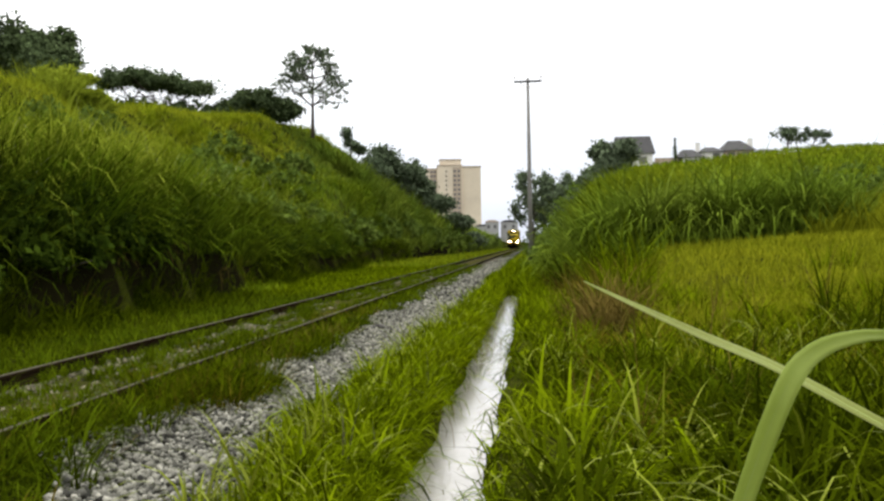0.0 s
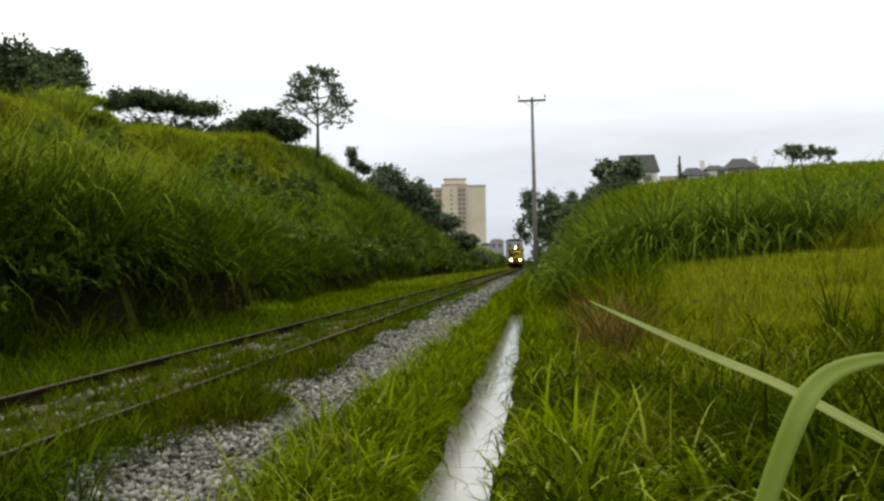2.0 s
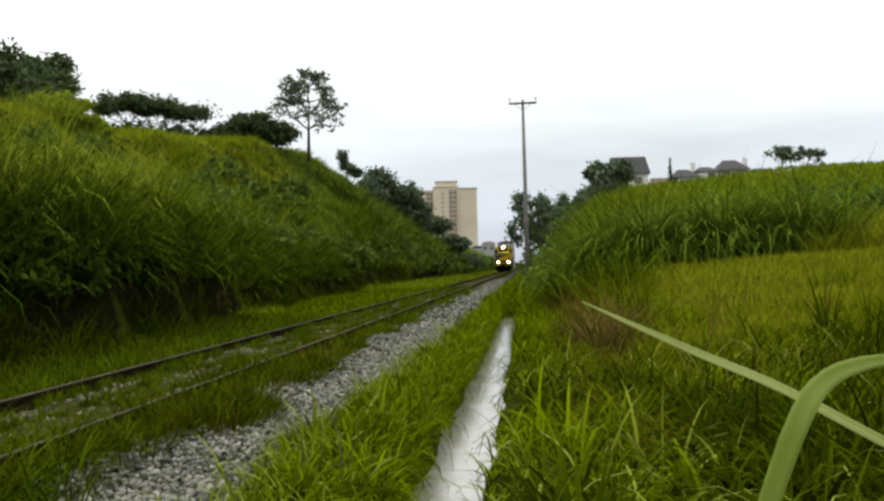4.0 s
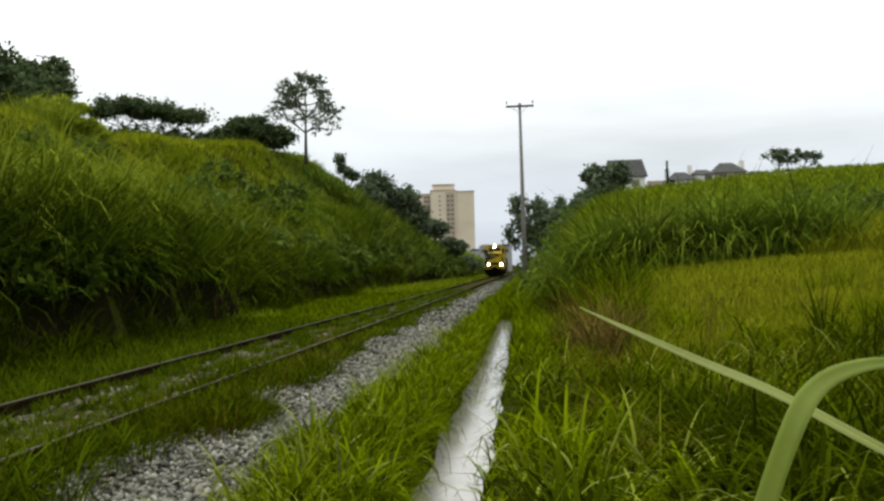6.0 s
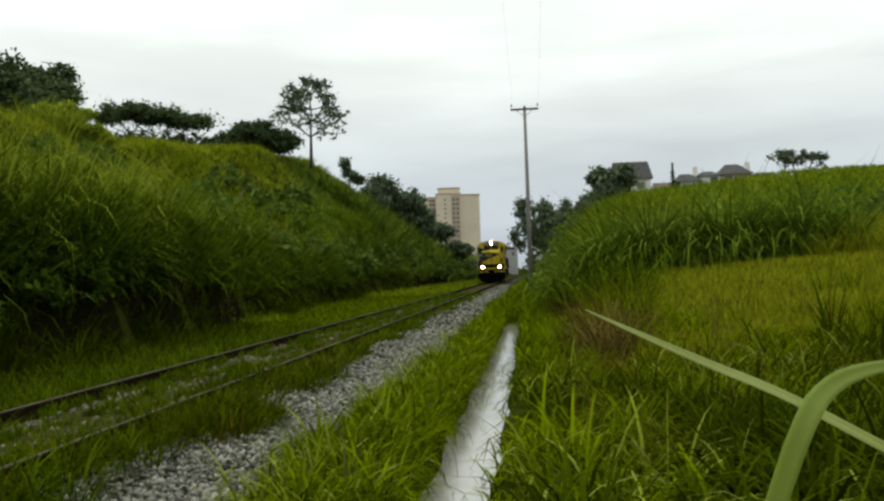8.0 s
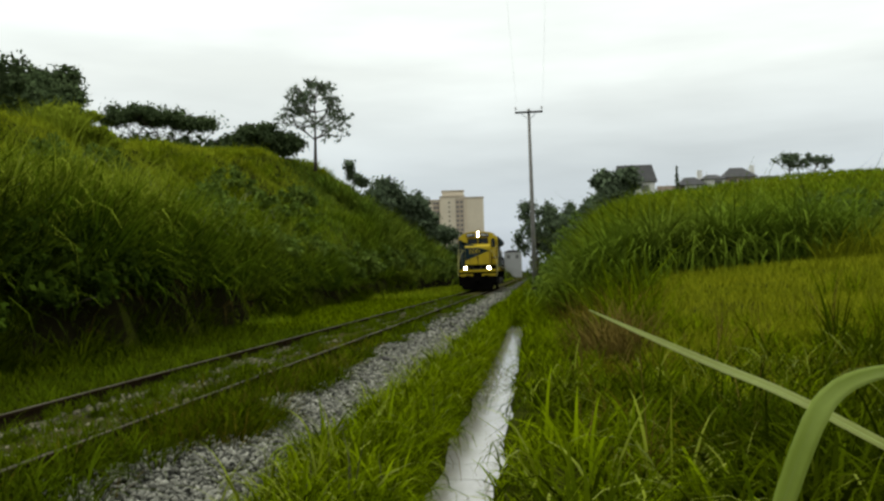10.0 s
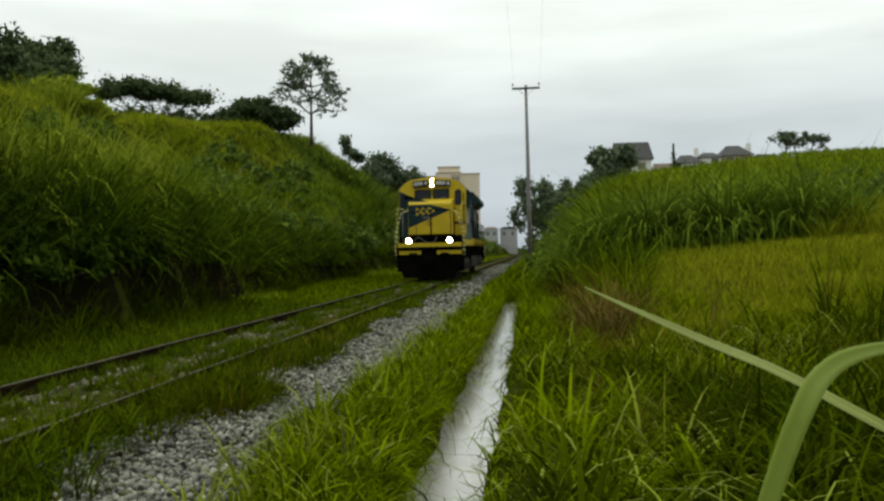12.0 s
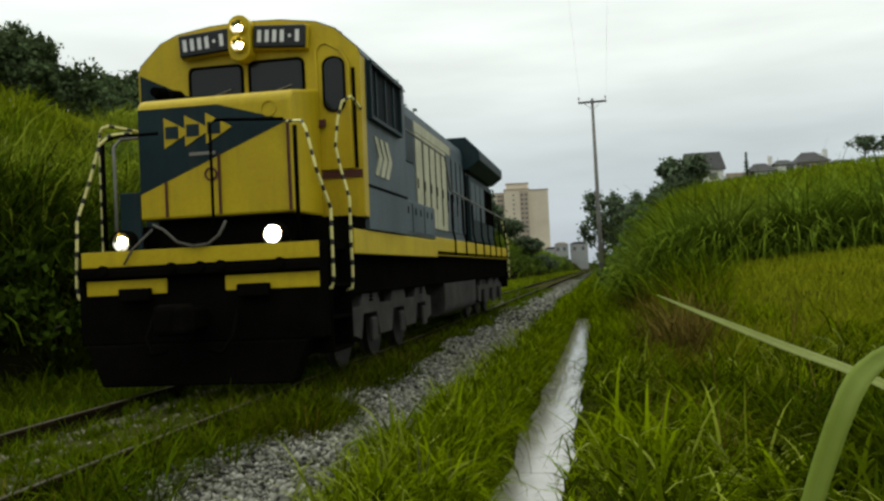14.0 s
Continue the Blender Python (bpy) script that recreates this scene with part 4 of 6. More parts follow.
for k, (x, y, w, h) in enumerate(((0.9, 47, 2.6, 2.2), (1.6, 55, 3.2, 3.0), (2.2, 64, 3.6, 3.6), (1.5, 78, 4.0, 4.0), (3.4, 70, 4.0, 3.6), (4.6, 84, 5.0, 4.0), (1.4, 100, 5, 5),
                                  (2.0, 42, 2.6, 1.8))):
    shrub("ditch_shrub", x, y, w, h, "green shrub on the bank beside the pole", leaf_mid, 0.2, 50, 44, 30 + k, group="shrubs by the pole")
for k, (x, y, w, h) in enumerate(((15.8, 52, 5.0, 2.6), (19.5, 56, 6.0, 3.0), (22.8, 57, 5.0, 3.4), (12.5, 60, 5, 1.8))):
    shrub("hill_shrub", x, y, w, h, "olive-green shrub on the hillside", leaf_mid, 0.22, 60, 44, 60 + k, group="shrubs on the hill")
for k, (x, y, w, h) in enumerate(((-38.5, 82, 4.0, 2.4), (-36.2, 81, 4.0, 2.4), (-34.0, 81, 4.0, 2.2), (-31.8, 81, 4.0, 2.0), (-29.8, 83, 3.6, 1.8))):
    shrub("crest_shrub", x, y, w, h, "dark undergrowth beneath the flat-topped trees", leaf_dark, 0.24, 46, 44, 80 + k, group="undergrowth on the crest")
x, y = -24.1 + 1.9 * np.cos(np.arange(14) * 2.4) * np.sqrt(np.arange(14) / 14), 45 + 1.9 * np.sin(np.arange(14) * 2.4) * np.sqrt(np.arange(14) / 14)
fountains("feathery_bush", feather, "pale yellow-green feathery bush on the crest", x, y, 130, 1.75, 0.05, 0.6, 0.4, 1.1, category="bush")

shrub("feathery_shrub", -24.1, 45.5, 4.6, 2.6, "pale yellow-green feathery bush on the crest of the cutting", feather, 0.26, 80, 70, 131, "bush")

# trees
tree("open_tree", -20.6, 84.5, 9.0, 4.3, 0.19, "tall thin-crowned tree on the crest of the cutting", leaf_hazed, 0.32, 18, 0.24, 8, 0.45, 1.0, sparse=True, base=11.9, seed=5)
for k, (x, y, h, r) in enumerate(((-42, 60, 10.4, 3.8), (-39.6, 58, 9.2, 3.2), (-37.6, 60, 7.4, 2.8), (-35.8, 62, 5.4, 2.0), (-43, 52, 11.0, 3.6), (-34.4, 63, 5.0, 1.8), (-38.0, 68, 6.8, 2.6), (-40.5, 72, 8.0, 3.0))):
    tree("hill_tree", x, y, h, r, 0.22, "dense dark green tree on the hilltop", leaf_dark, 0.14, 7, 0.33, 62, 0.8, base=float(ground_z(x, y)) - 0.9, seed=20 + k, group="trees on the hilltop")
for k, (x, y, h, r) in enumerate(((-38.2, 84, 7.5, 3.2), (-35.0, 82, 7.2, 3.4), (-32.2, 83, 6.5, 2.7))):
    tree("flat_tree", x, y, h, r, 0.17, "flat-topped dark tree on the hilltop", leaf_dark, 0.5, 8, 0.26, 46, 0.95, 0.8, form="flat", base=float(ground_z(x, y)) - 3.0, seed=40 + k, group="flat-topped trees")
for k, (x, y, h, r) in enumerate(((-27.4, 88, 4.8, 3.0), (-25.2, 89, 4.4, 2.8), (-29.4, 89, 4.0, 2.6))):
    tree("crest_tree", x, y, h, r, 0.18, "rounded dark tree on the crest", leaf_dark, 0.12, 7, 0.33, 54, 0.75, base=float(ground_z(x, y)) - 1.3, seed=50 + k, group="trees on the crest")
for k, (x, y, h, r) in enumerate(((-19.9, 99, 5.0, 1.9), (-17.6, 104, 4.0, 1.6))):
    tree("thin_tree", x, y, h, r, 0.1, "thin young tree on the cutting", leaf_hazed, 0.35, 5, 0.32, 12, 0.5, sparse=True, seed=60 + k, group="thin trees")
for k, (x, y, h, r) in enumerate(((-19.5, 116, 5.2, 3.0), (-16.8, 118, 5.8, 3.2), (-15.4, 126, 5.0, 2.8), (-15.6, 150, 5.2, 3.2), (-13.0, 155, 4.8, 3.0), (-11.0, 160, 3.8, 2.6),
                                  (-18.2, 135, 7.5, 3.0))):
    tree("cutting_tree", x, y, h, r, 0.18, "dark leafy tree on the far cutting", leaf_hazed, 0.12, 7, 0.44, 40, 0.85, seed=70 + k, group="trees on the far cutting")
for k, (x, y, h, r, sp) in enumerate(((0.2, 78, 8.2, 2.4, True), (2.0, 82, 7.6, 2.4, True), (3.2, 96, 7.0, 3.0, False), (5.2, 100, 6.0, 3.0, False), (1.6, 100, 7.0, 2.4, False))):
    tree("lineside_tree", x, y, h, r, 0.14, "dark tree behind the utility pole, haze blue put into its leaves", leaf_hazed, 0.3, 7, 0.26, 16 if sp else 50, 0.62, sparse=sp, seed=90 + k, group="trees behind the pole")
for k, (x, y, h, r) in enumerate(((6.6, 110, 4.6, 2.6), (8.6, 110, 5.0, 2.4), (10.0, 111, 6.2, 2.7))):
    tree("broad_tree", x, y, h, r, 0.2, "dark broad-leaved tree below the houses", leaf_hazed, 0.05, 9, 0.5, 50, 0.95, base=float(ground_z(x, y)) - 0.5, seed=110 + k, group="trees below the houses")
for k, (x, y, h, r) in enumerate(((40.4, 148, 5.0, 2.6), (45.0, 150, 5.0, 3.4))):
    tree("garden_tree", x, y, h, r, 0.16, "spreading open tree beside the houses", leaf_hazed, 0.4, 7, 0.32, 9, 0.6, 1.0, sparse=True, base=14.4, seed=120 + k, group="trees beside the houses")

# the ground behind and beside the camera
x, y = spread(9000, -2.0, 7.0, -9.0, 3.2, 1.0)
x, y = keep(x, y, (x > -0.3) | ((x < -0.98) & (x > -1.85)))
x, y = keep(x, y, (np.abs(x) > 0.35) | (np.abs(y) > 0.5))
grass("path_grass", lush, "trampled grass where the camera stands", x, y, 0.26, 0.018, 0.5, 1.8)
x, y = spread(5000, -10, -5.6, -9, 6, 1.0)
grass("path_grass", weed, "grass along the track behind the camera", x, y, 0.26, 0.02, 0.5, 1.6)

# two long blades close to the eye
leaf_near = material("near_blade", (0.32, 0.39, 0.075), 0.45, second=(0.25, 0.32, 0.05), scale=5, fine=60, bump=0.03, translucent=0.5)

leaf_olive = material("olive_blade", (0.23, 0.27, 0.055), 0.5, second=(0.17, 0.19, 0.03), scale=4, fine=60, bump=0.03, translucent=0.4)
rib_pale = material("blade_rib", (0.34, 0.42, 0.12), 0.5, scale=5, fine=60, bump=0.03, translucent=0.3)


def near_blade(name, line, widths, face, label, mat):
    """A folded blade with a midrib along a smooth line."""
    pts = [Vector(p) for p in line]
    bm = bmesh.new()
    rows, rib = [], []
    n = 28
    for i in range(n + 1):
        s = i / n * (len(pts) - 1)
        k = min(int(s), len(pts) - 2)
        f = s - k
        p0, p1, p2, p3 = pts[max(k - 1, 0)], pts[k], pts[k + 1], pts[min(k + 2, len(pts) - 1)]
        p = 0.5 * ((2 * p1) + (p2 - p0) * f + (2 * p0 - 5 * p1 + 4 * p2 - p3) * f * f + (3 * p1 - p0 - 3 * p2 + p3) * f ** 3)
        t = ((p2 - p0) * 0.5 * (1 - f) + (p3 - p1) * 0.5 * f).normalized()
        side = t.cross(Vector(face)).normalized()
        nrm = side.cross(t)
        w = float(np.interp(i / n, np.linspace(0, 1, len(widths)), widths)) / 2
        rib.append(p - nrm * 0.10 * w - t.cross(side) * 0.0002)
        rows.append([bm.verts.new(p + side * w * a + nrm * h * w) for a, h in ((-1, 0.16), (-0.45, 0.03), (0, -0.10), (0.45, 0.03), (1, 0.16))])
    for a, b in zip(rows, rows[1:]):
        for k in range(4):
            bm.faces.new((a[k], a[k + 1], b[k + 1], b[k])).smooth = True
    ob = part(name, bm, mat)
    thick = ob.modifiers.new("thickness", "SOLIDIFY")
    thick.thickness = 0.0006
    bm = bmesh.new()
    tube(bm, rib, 0.0009, 6, taper=0.0002)
    part("midrib", bm, rib_pale, ob, "pale raised midrib", smooth=True)
    return tagged(ob, label, "grass blade")


blade_bent = near_blade("bent_grass_blade", [(0.03, 0.76, -0.32), (0.045, 0.765, 0.15), (0.07, 0.775, 0.52), (0.106, 0.79, 0.80), (0.142, 0.79, 0.96), (0.180, 0.80, 1.073), (0.213, 0.80, 1.160), (0.240, 0.82, 1.188), (0.275, 0.84, 1.2), (0.33, 0.88, 1.2), (0.42, 0.94, 1.18)],
                        (0.007, 0.008, 0.009, 0.011, 0.013, 0.016, 0.0195, 0.020, 0.017, 0.013, 0.009, 0.004), (0.1, -1, 0.25), "broad green grass blade bent over near the camera", leaf_near)
blade_straight = near_blade("long_grass_blade", [(0.70, 0.52, -0.32), (0.69, 0.53, 0.35), (0.62, 0.62, 0.85), (0.45, 0.80, 1.045), (0.35, 0.95, 1.102), (0.288, 1.1, 1.138), (0.23, 1.25, 1.161), (0.155, 1.38, 1.194), (0.083, 1.5, 1.227)],
                            (0.007, 0.008, 0.009, 0.012, 0.0125, 0.013, 0.014, 0.0155, 0.013, 0.008, 0.0015), (0, -0.8, 0.6), "long straight olive-green grass blade", leaf_olive)

# ---- pole, tower and houses ----
dark_steel = material("dark_steel", (0.05, 0.05, 0.052), 0.6, metal=0.6)
porcelain = material("porcelain", (0.25, 0.22, 0.2), 0.3)


def utility_pole(x, y, height):
    thing = tagged(new("utility_pole"), "slender weathered concrete utility pole with a short crossarm", "utility pole")
    z = float(ground_z(x, y))
    thing.location = (x, y, z)
    thing.rotation_euler = (0, radians(-0.3), 0)
    bm = bmesh.new()
    tube(bm, [(0, 0, -0.5), (0, 0, height * 0.5), (0, 0, height)], 0.17, 12, taper=0.085)
    part("shaft", bm, concrete, thing, smooth=True)
    arm_z = height - 0.22
    part("crossarm", box(bmesh.new(), -0.85, 0.85, -0.16, -0.06, arm_z - 0.06, arm_z + 0.06, 0.01), dark_steel, thing)
    for s in (-1, 1):
        bm = bmesh.new()
        tube(bm, [(s * 0.1, -0.12, arm_z - 0.4), (s * 0.5, -0.12, arm_z - 0.05)], 0.015, 6)
        part("brace", bm, dark_steel, thing)
        bm = bmesh.new()
        tube(bm, [(s * 0.8, -0.11, arm_z + 0.05), (s * 0.8, -0.11, arm_z + 0.2)], 0.012, 6)
        disc(bm, s * 0.8, -0.11, arm_z + 0.24, 0.055, 0.1, 10, "z")
        disc(bm, s * 0.8, -0.11, arm_z + 0.31, 0.04, 0.06, 10, "z")
        part("insulator", bm, porcelain, thing)
    return thing


pole = utility_pole(-0.08, 56, 11.75)
wire_mat = material("grey_wire", (0.5, 0.5, 0.52), 0.6)
for s in (-0.8, 0.8):
    bm = bmesh.new()
    pts = []
    for k in range(25):
        f = k / 24
        a, b = Vector((pole.location.x + s, 55.9, 11.75)), Vector((s * 0.55, -14, 12.0))
        p = a.lerp(b, f)
        p.z -= 4 * 0.9 * f * (1 - f)
        pts.append(p)
    tube(bm, pts, 0.003, 5)
    tagged(part("overhead_wire", bm, wire_mat), "thin grey overhead wire slung from the pole", "wire", "overhead wires")

render_wall = material("cream_render", (0.62, 0.54, 0.41), 0.9, second=(0.50, 0.43, 0.33), scale=0.08, fine=1.0, bump=0.1)
render_dark = material("brown_render", (0.40, 0.33, 0.25), 0.9, second=(0.32, 0.26, 0.2), scale=0.1, fine=1.0, bump=0.1)
window_dark = material("dark_window", (0.09, 0.095, 0.10), 0.2, second=(0.14, 0.13, 0.12), scale=0.3)


def tower_block(x, y, base):
    """Sixteen-storey flats: three shafts of different depth, a lift tower on top, rows of windows."""
    thing = tagged(new("apartment_tower"), "cream sixteen-storey apartment tower with brown window bays", "apartment building")
    thing.location = (x, y, base)
    thing.rotation_euler = (0, 0, radians(6))
    for x0, x1, y0, y1, top, m in ((-21, -8.2, 3, 20, 53, render_wall), (-9, 7.5, 0, 20, 55, render_wall), (7.4, 20, 1.5, 20, 54.2, render_wall)):
        bm = box(bmesh.new(), x0, x1, y0, y1, -14, top)
        wall = part("wall", bm, m, thing)
        part("parapet", box(bmesh.new(), x0 - 0.3, x1 + 0.3, y0 - 0.3, y1 + 0.3, top, top + 0.8), render_dark, wall)
    part("lift_tower", box(bmesh.new(), -7.5, 7.0, 4, 14, 55.85, 59.2, 0.1), render_wall, thing)
    part("roof_slab", box(bmesh.new(), -7.9, 7.4, 3.6, 14.4, 59.21, 59.9), render_dark, thing)
    part("stair_bay", box(bmesh.new(), 1.2, 6.8, -0.35, -0.02, 0, 54), render_dark, thing)
    part("window_bay", box(bmesh.new(), -14, -9.5, 2.65, 2.98, 0, 52), render_dark, thing)
    pane = part("window", box(bmesh.new(), -0.8, 0.8, -0.12, 0.0, 0, 1.3), window_dark, thing)
    pane.location = (2.6, -0.36, 2)
    spots = []
    for k in range(17):
        z = 2 + 3.05 * k
        for px, py in ((5.3, -0.36), (-12.8, 2.64), (-10.7, 2.64), (-18.5, 2.98), (-16.0, 2.98)) + (((2.6, -0.36),) if k else ()):
            spots.append((px, py, z))
    for p in spots:
        o = pane.copy()
        scene.collection.objects.link(o)
        o.location = p
    pane_side = part("narrow_window", box(bmesh.new(), -0.5, 0.5, -0.12, 0.0, 0, 1.2), window_dark, thing)
    pane_side.location = (-3, -0.02, 2)
    for k in range(1, 17):
        o = pane_side.copy()
        scene.collection.objects.link(o)
        o.location = (-3, -0.02, 2 + 3.05 * k)
    return thing


tower_block(-53.2, 600, -1.5)

white_wall = material("white_wall", (0.74, 0.73, 0.69), 0.9, second=(0.58, 0.56, 0.52), scale=0.4, fine=5)
far_wall = material("far_grey_wall", (0.34, 0.34, 0.33), 0.9, second=(0.26, 0.26, 0.25), scale=0.3, fine=4)
tan_wall = material("tan_wall", (0.45, 0.36, 0.29), 0.9, second=(0.35, 0.27, 0.2), scale=0.4, fine=5)
slate = material("dark_roof_tile", (0.034, 0.034, 0.036), 0.8, second=(0.055, 0.052, 0.050), scale=1.2, fine=20)


def house(x, y, w, d, eaves, ridge, wall, label, chimney=None, hip=True, windows=(), base=None):
    thing = tagged(new("house"), label, "house", "houses on the hill")
    thing.location = (x, y, float(ground_z(x, y)) - 0.5 if base is None else base)
    part("wall", box(bmesh.new(), -w / 2, w / 2, -d / 2, d / 2, -1.5, eaves), wall, thing)
    bm = bmesh.new()
    o, i = 0.4, (w * 0.28 if hip else 0)
    c = [bm.verts.new(p) for p in ((-w / 2 - o, -d / 2 - o, eaves), (w / 2 + o, -d / 2 - o, eaves), (w / 2 + o, d / 2 + o, eaves), (-w / 2 - o, d / 2 + o, eaves),
                                   (-w / 2 + i, 0, ridge), (w / 2 - i, 0, ridge))]
    for f in ((0, 1, 5, 4), (1, 2, 5), (2, 3, 4, 5), (3, 0, 4), (3, 2, 1, 0)):
        bm.faces.new([c[k] for k in f])
    ob = part("roof", bm, slate, thing)
    if chimney:
        part("chimney", box(bmesh.new(), chimney[0], chimney[0] + 0.7, -0.4, 0.4, eaves, chimney[1], 0.03), white_wall, ob)
    for wx, wz in windows:
        win = part("window", box(bmesh.new(), wx - 0.6, wx + 0.6, -d / 2 - 0.04, -d / 2 - 0.005, wz, wz + 1.1), window_dark, thing)
        part("window_frame", box(bmesh.new(), wx - 0.68, wx + 0.68, -d / 2 - 0.07, -d / 2 - 0.045, wz - 0.08, wz), white_wall, win)
    return thing


house(16.0, 146, 5.5, 6, 2.6, 5.6, white_wall, "white house with a steep dark roof behind trees", None, False, ((1.2, 1.0),), base=12.4)
house(25.2, 150, 3.8, 6, 1.2, 2.7, white_wall, "low house with a dark hipped roof on the hill", base=13.4)
house(29.0, 152, 3.4, 6, 2.2, 3.2, white_wall, "white house with a chimney and dark roof", (-2.2, 4.0), True, ((0.6, 0.9),), base=13.4)
house(33.2, 153, 4.6, 7, 2.4, 4.3, tan_wall, "tan house with a dark roof and two chimneys", (2.2, 4.6), True, ((-1.2, 1.0), (1.0, 1.0)), base=13.4)
house(37.4, 151, 3.4, 5, 2.0, 2.6, white_wall, "small white outbuilding with a flat dark roof", None, True, ((0, 0.8),), base=13.4)
# garden wall and thin conifer beside the houses
tagged(part("garden_wall", box(bmesh.new(), 19.6, 24.0, 147.0, 147.3, 11.5, 14.6, 0.03), tan_wall), "tan garden wall between the houses", "wall")


def conifer(x, y, z, h):
    thing = tagged(new("conifer"), "narrow dark conifer beside the houses", "tree")
    thing.location = (x, y, z)
    bm = bmesh.new()
    tube(bm, [(0, 0, -0.5), (0, 0, h)], 0.1, 6, taper=0.02)
    part("trunk", bm, bark, thing)
    c = np.array([(0.25 * (1 - k / 24) * math.cos(k * 2.4), 0.25 * (1 - k / 24) * math.sin(k * 2.4), h * k / 24) for k in range(2, 25)])
    crown = new("crown", quads("crown", leaf_cards(c, 0.5 * (1.1 - np.arange(2, 25) / 25), 24, 0.3), leaf_dark))
    crown.parent = thing


conifer(22.6, 146, 12.5, 5.0)
# low buildings far down the line
for k, (x, y, w, h, z) in enumerate(((-18.5, 420, 6, 7, 4.5), (-10.6, 425, 8, 7.5, 4.0), (-24, 440, 7, 6, 4))):
    thing = tagged(new("distant_building"), "pale distant building at the end of the line", "building", "distant buildings")
    thing.location = (x, y, z)
    part("wall", box(bmesh.new(), -w / 2, w / 2, 0, 8, -6, h), far_wall, thing)
    part("roof", prism(bmesh.new(), [(-w / 2 - 0.3, h), (w / 2 + 0.3, h), (w / 4, h + 0.9), (-w / 4, h + 0.9)], -0.3, 8.3), slate if k else tan_wall, thing)
    for j in range(2):
        part("window", box(bmesh.new(), -w / 4 + j * w / 2 - 0.7, -w / 4 + j * w / 2 + 0.7, -0.1, -0.01, h - 3, h - 1.4), window_dark, thing)

# ---- the locomotive: front at y = 0, rail top at z = 0, nose towards -y ----
yellow = material("loco_yellow", (0.49, 0.365, 0.006), 0.5, second=(0.36, 0.255, 0.005), scale=1.3, fine=25, bump=0.05, grime=0.2)
grey_blue = material("loco_grey_blue", (0.080, 0.106, 0.120), 0.6, second=(0.034, 0.050, 0.058), scale=0.9, fine=18, bump=0.1, grime=0.4)
navy = material("loco_navy", (0.011, 0.027, 0.032), 0.55, second=(0.007, 0.016, 0.020), scale=1.2, fine=20, bump=0.05, grime=0.25, spec=0.12)
cream = material("loco_cream", (0.50, 0.48, 0.33), 0.65, second=(0.30, 0.30, 0.20), scale=1.0, fine=12, bump=0.1, grime=0.55)
soot = material("sooty_iron", (0.0022, 0.0021, 0.0019), 0.95, second=(0.0050, 0.0044, 0.0036), scale=2, fine=25, spec=0.0)
bogie_grey = material("dusty_iron", (0.0527, 0.0508, 0.0459), 0.9, second=(0.0186, 0.0174, 0.0149), scale=2.0, fine=25, spec=0.08)
maroon = material("maroon_bar", (0.075, 0.022, 0.016), 0.6)
steel_rim = material("wheel_tread", (0.35, 0.34, 0.32), 0.35, metal=0.9)
hose_grey = material("grey_hose", (0.20, 0.19, 0.165), 0.75)
stripe_y, stripe_k = material("rail_paint_yellow", (0.66, 0.60, 0.22), 0.55), material("rail_paint_black", (0.015, 0.015, 0.015), 0.5)
board_black = material("number_board", (0.012, 0.013, 0.015), 0.35)
paint_white = material("board_white", (0.72, 0.72, 0.70), 0.6)
lamp_bulb = glow("lit_bulb", (1.0, 0.80, 0.52), 140.0)
lamp_bowl = material("lamp_reflector", (0.90, 0.86, 0.78), 0.07, metal=1.0, vary=0.05, bump=0)


def bowl(x, y, z, r, deep):
    """A dished mirror opening towards -y, its rim at y."""
    bm = bmesh.new()
    rings = [[bm.verts.new((x + r * q * math.cos(a), y + deep * (1 - q * q), z + r * q * math.sin(a))) for a in np.linspace(0, 2 * math.pi, 25)[:-1]]
             for q in (1.0, 0.85, 0.7, 0.55, 0.4, 0.25, 0.1)]
    for a, b in zip(rings, rings[1:]):
        for k in range(24):
            bm.faces.new((a[k], a[(k + 1) % 24], b[(k + 1) % 24], b[k])).smooth = True
    bm.faces.new(rings[-1]).smooth = True
    return bm


def bulb(x, y, z, r):
    bm = bmesh.new()
    bmesh.ops.create_uvsphere(bm, u_segments=12, v_segments=8, radius=r, matrix=pose(x, y, z))
    return bm
cab_glass = bpy.data.materials.new("cab_glass")
cab_glass.use_nodes = True
cg = cab_glass.node_tree.nodes["Principled BSDF"]
cg.inputs["Base Color"].default_value, cg.inputs["Roughness"].default_value = (0.010, 0.013, 0.014, 1), 0.10
cg.inputs["Specular IOR Level"].default_value = 0.24

open_dark = material("dark_window", (0.016, 0.020, 0.022), 0.8, spec=0.03)
loco = tagged(new("locomotive"), "yellow and grey-blue diesel locomotive with lit headlights rolling along the track", "locomotive")


def lp(name, bm, mat, parent=None, label="", smooth=False):
    return part(name, bm, mat, parent or loco, label, smooth)


# underframe
lp("underframe", box(bmesh.new(), -1.35, 1.35, 0.3, 20.6, 1.05, 1.62, 0.02), soot)
lp("deck", box(bmesh.new(), -1.46, 1.46, 0.05, 20.8, 1.63, 1.72, 0.01), soot)
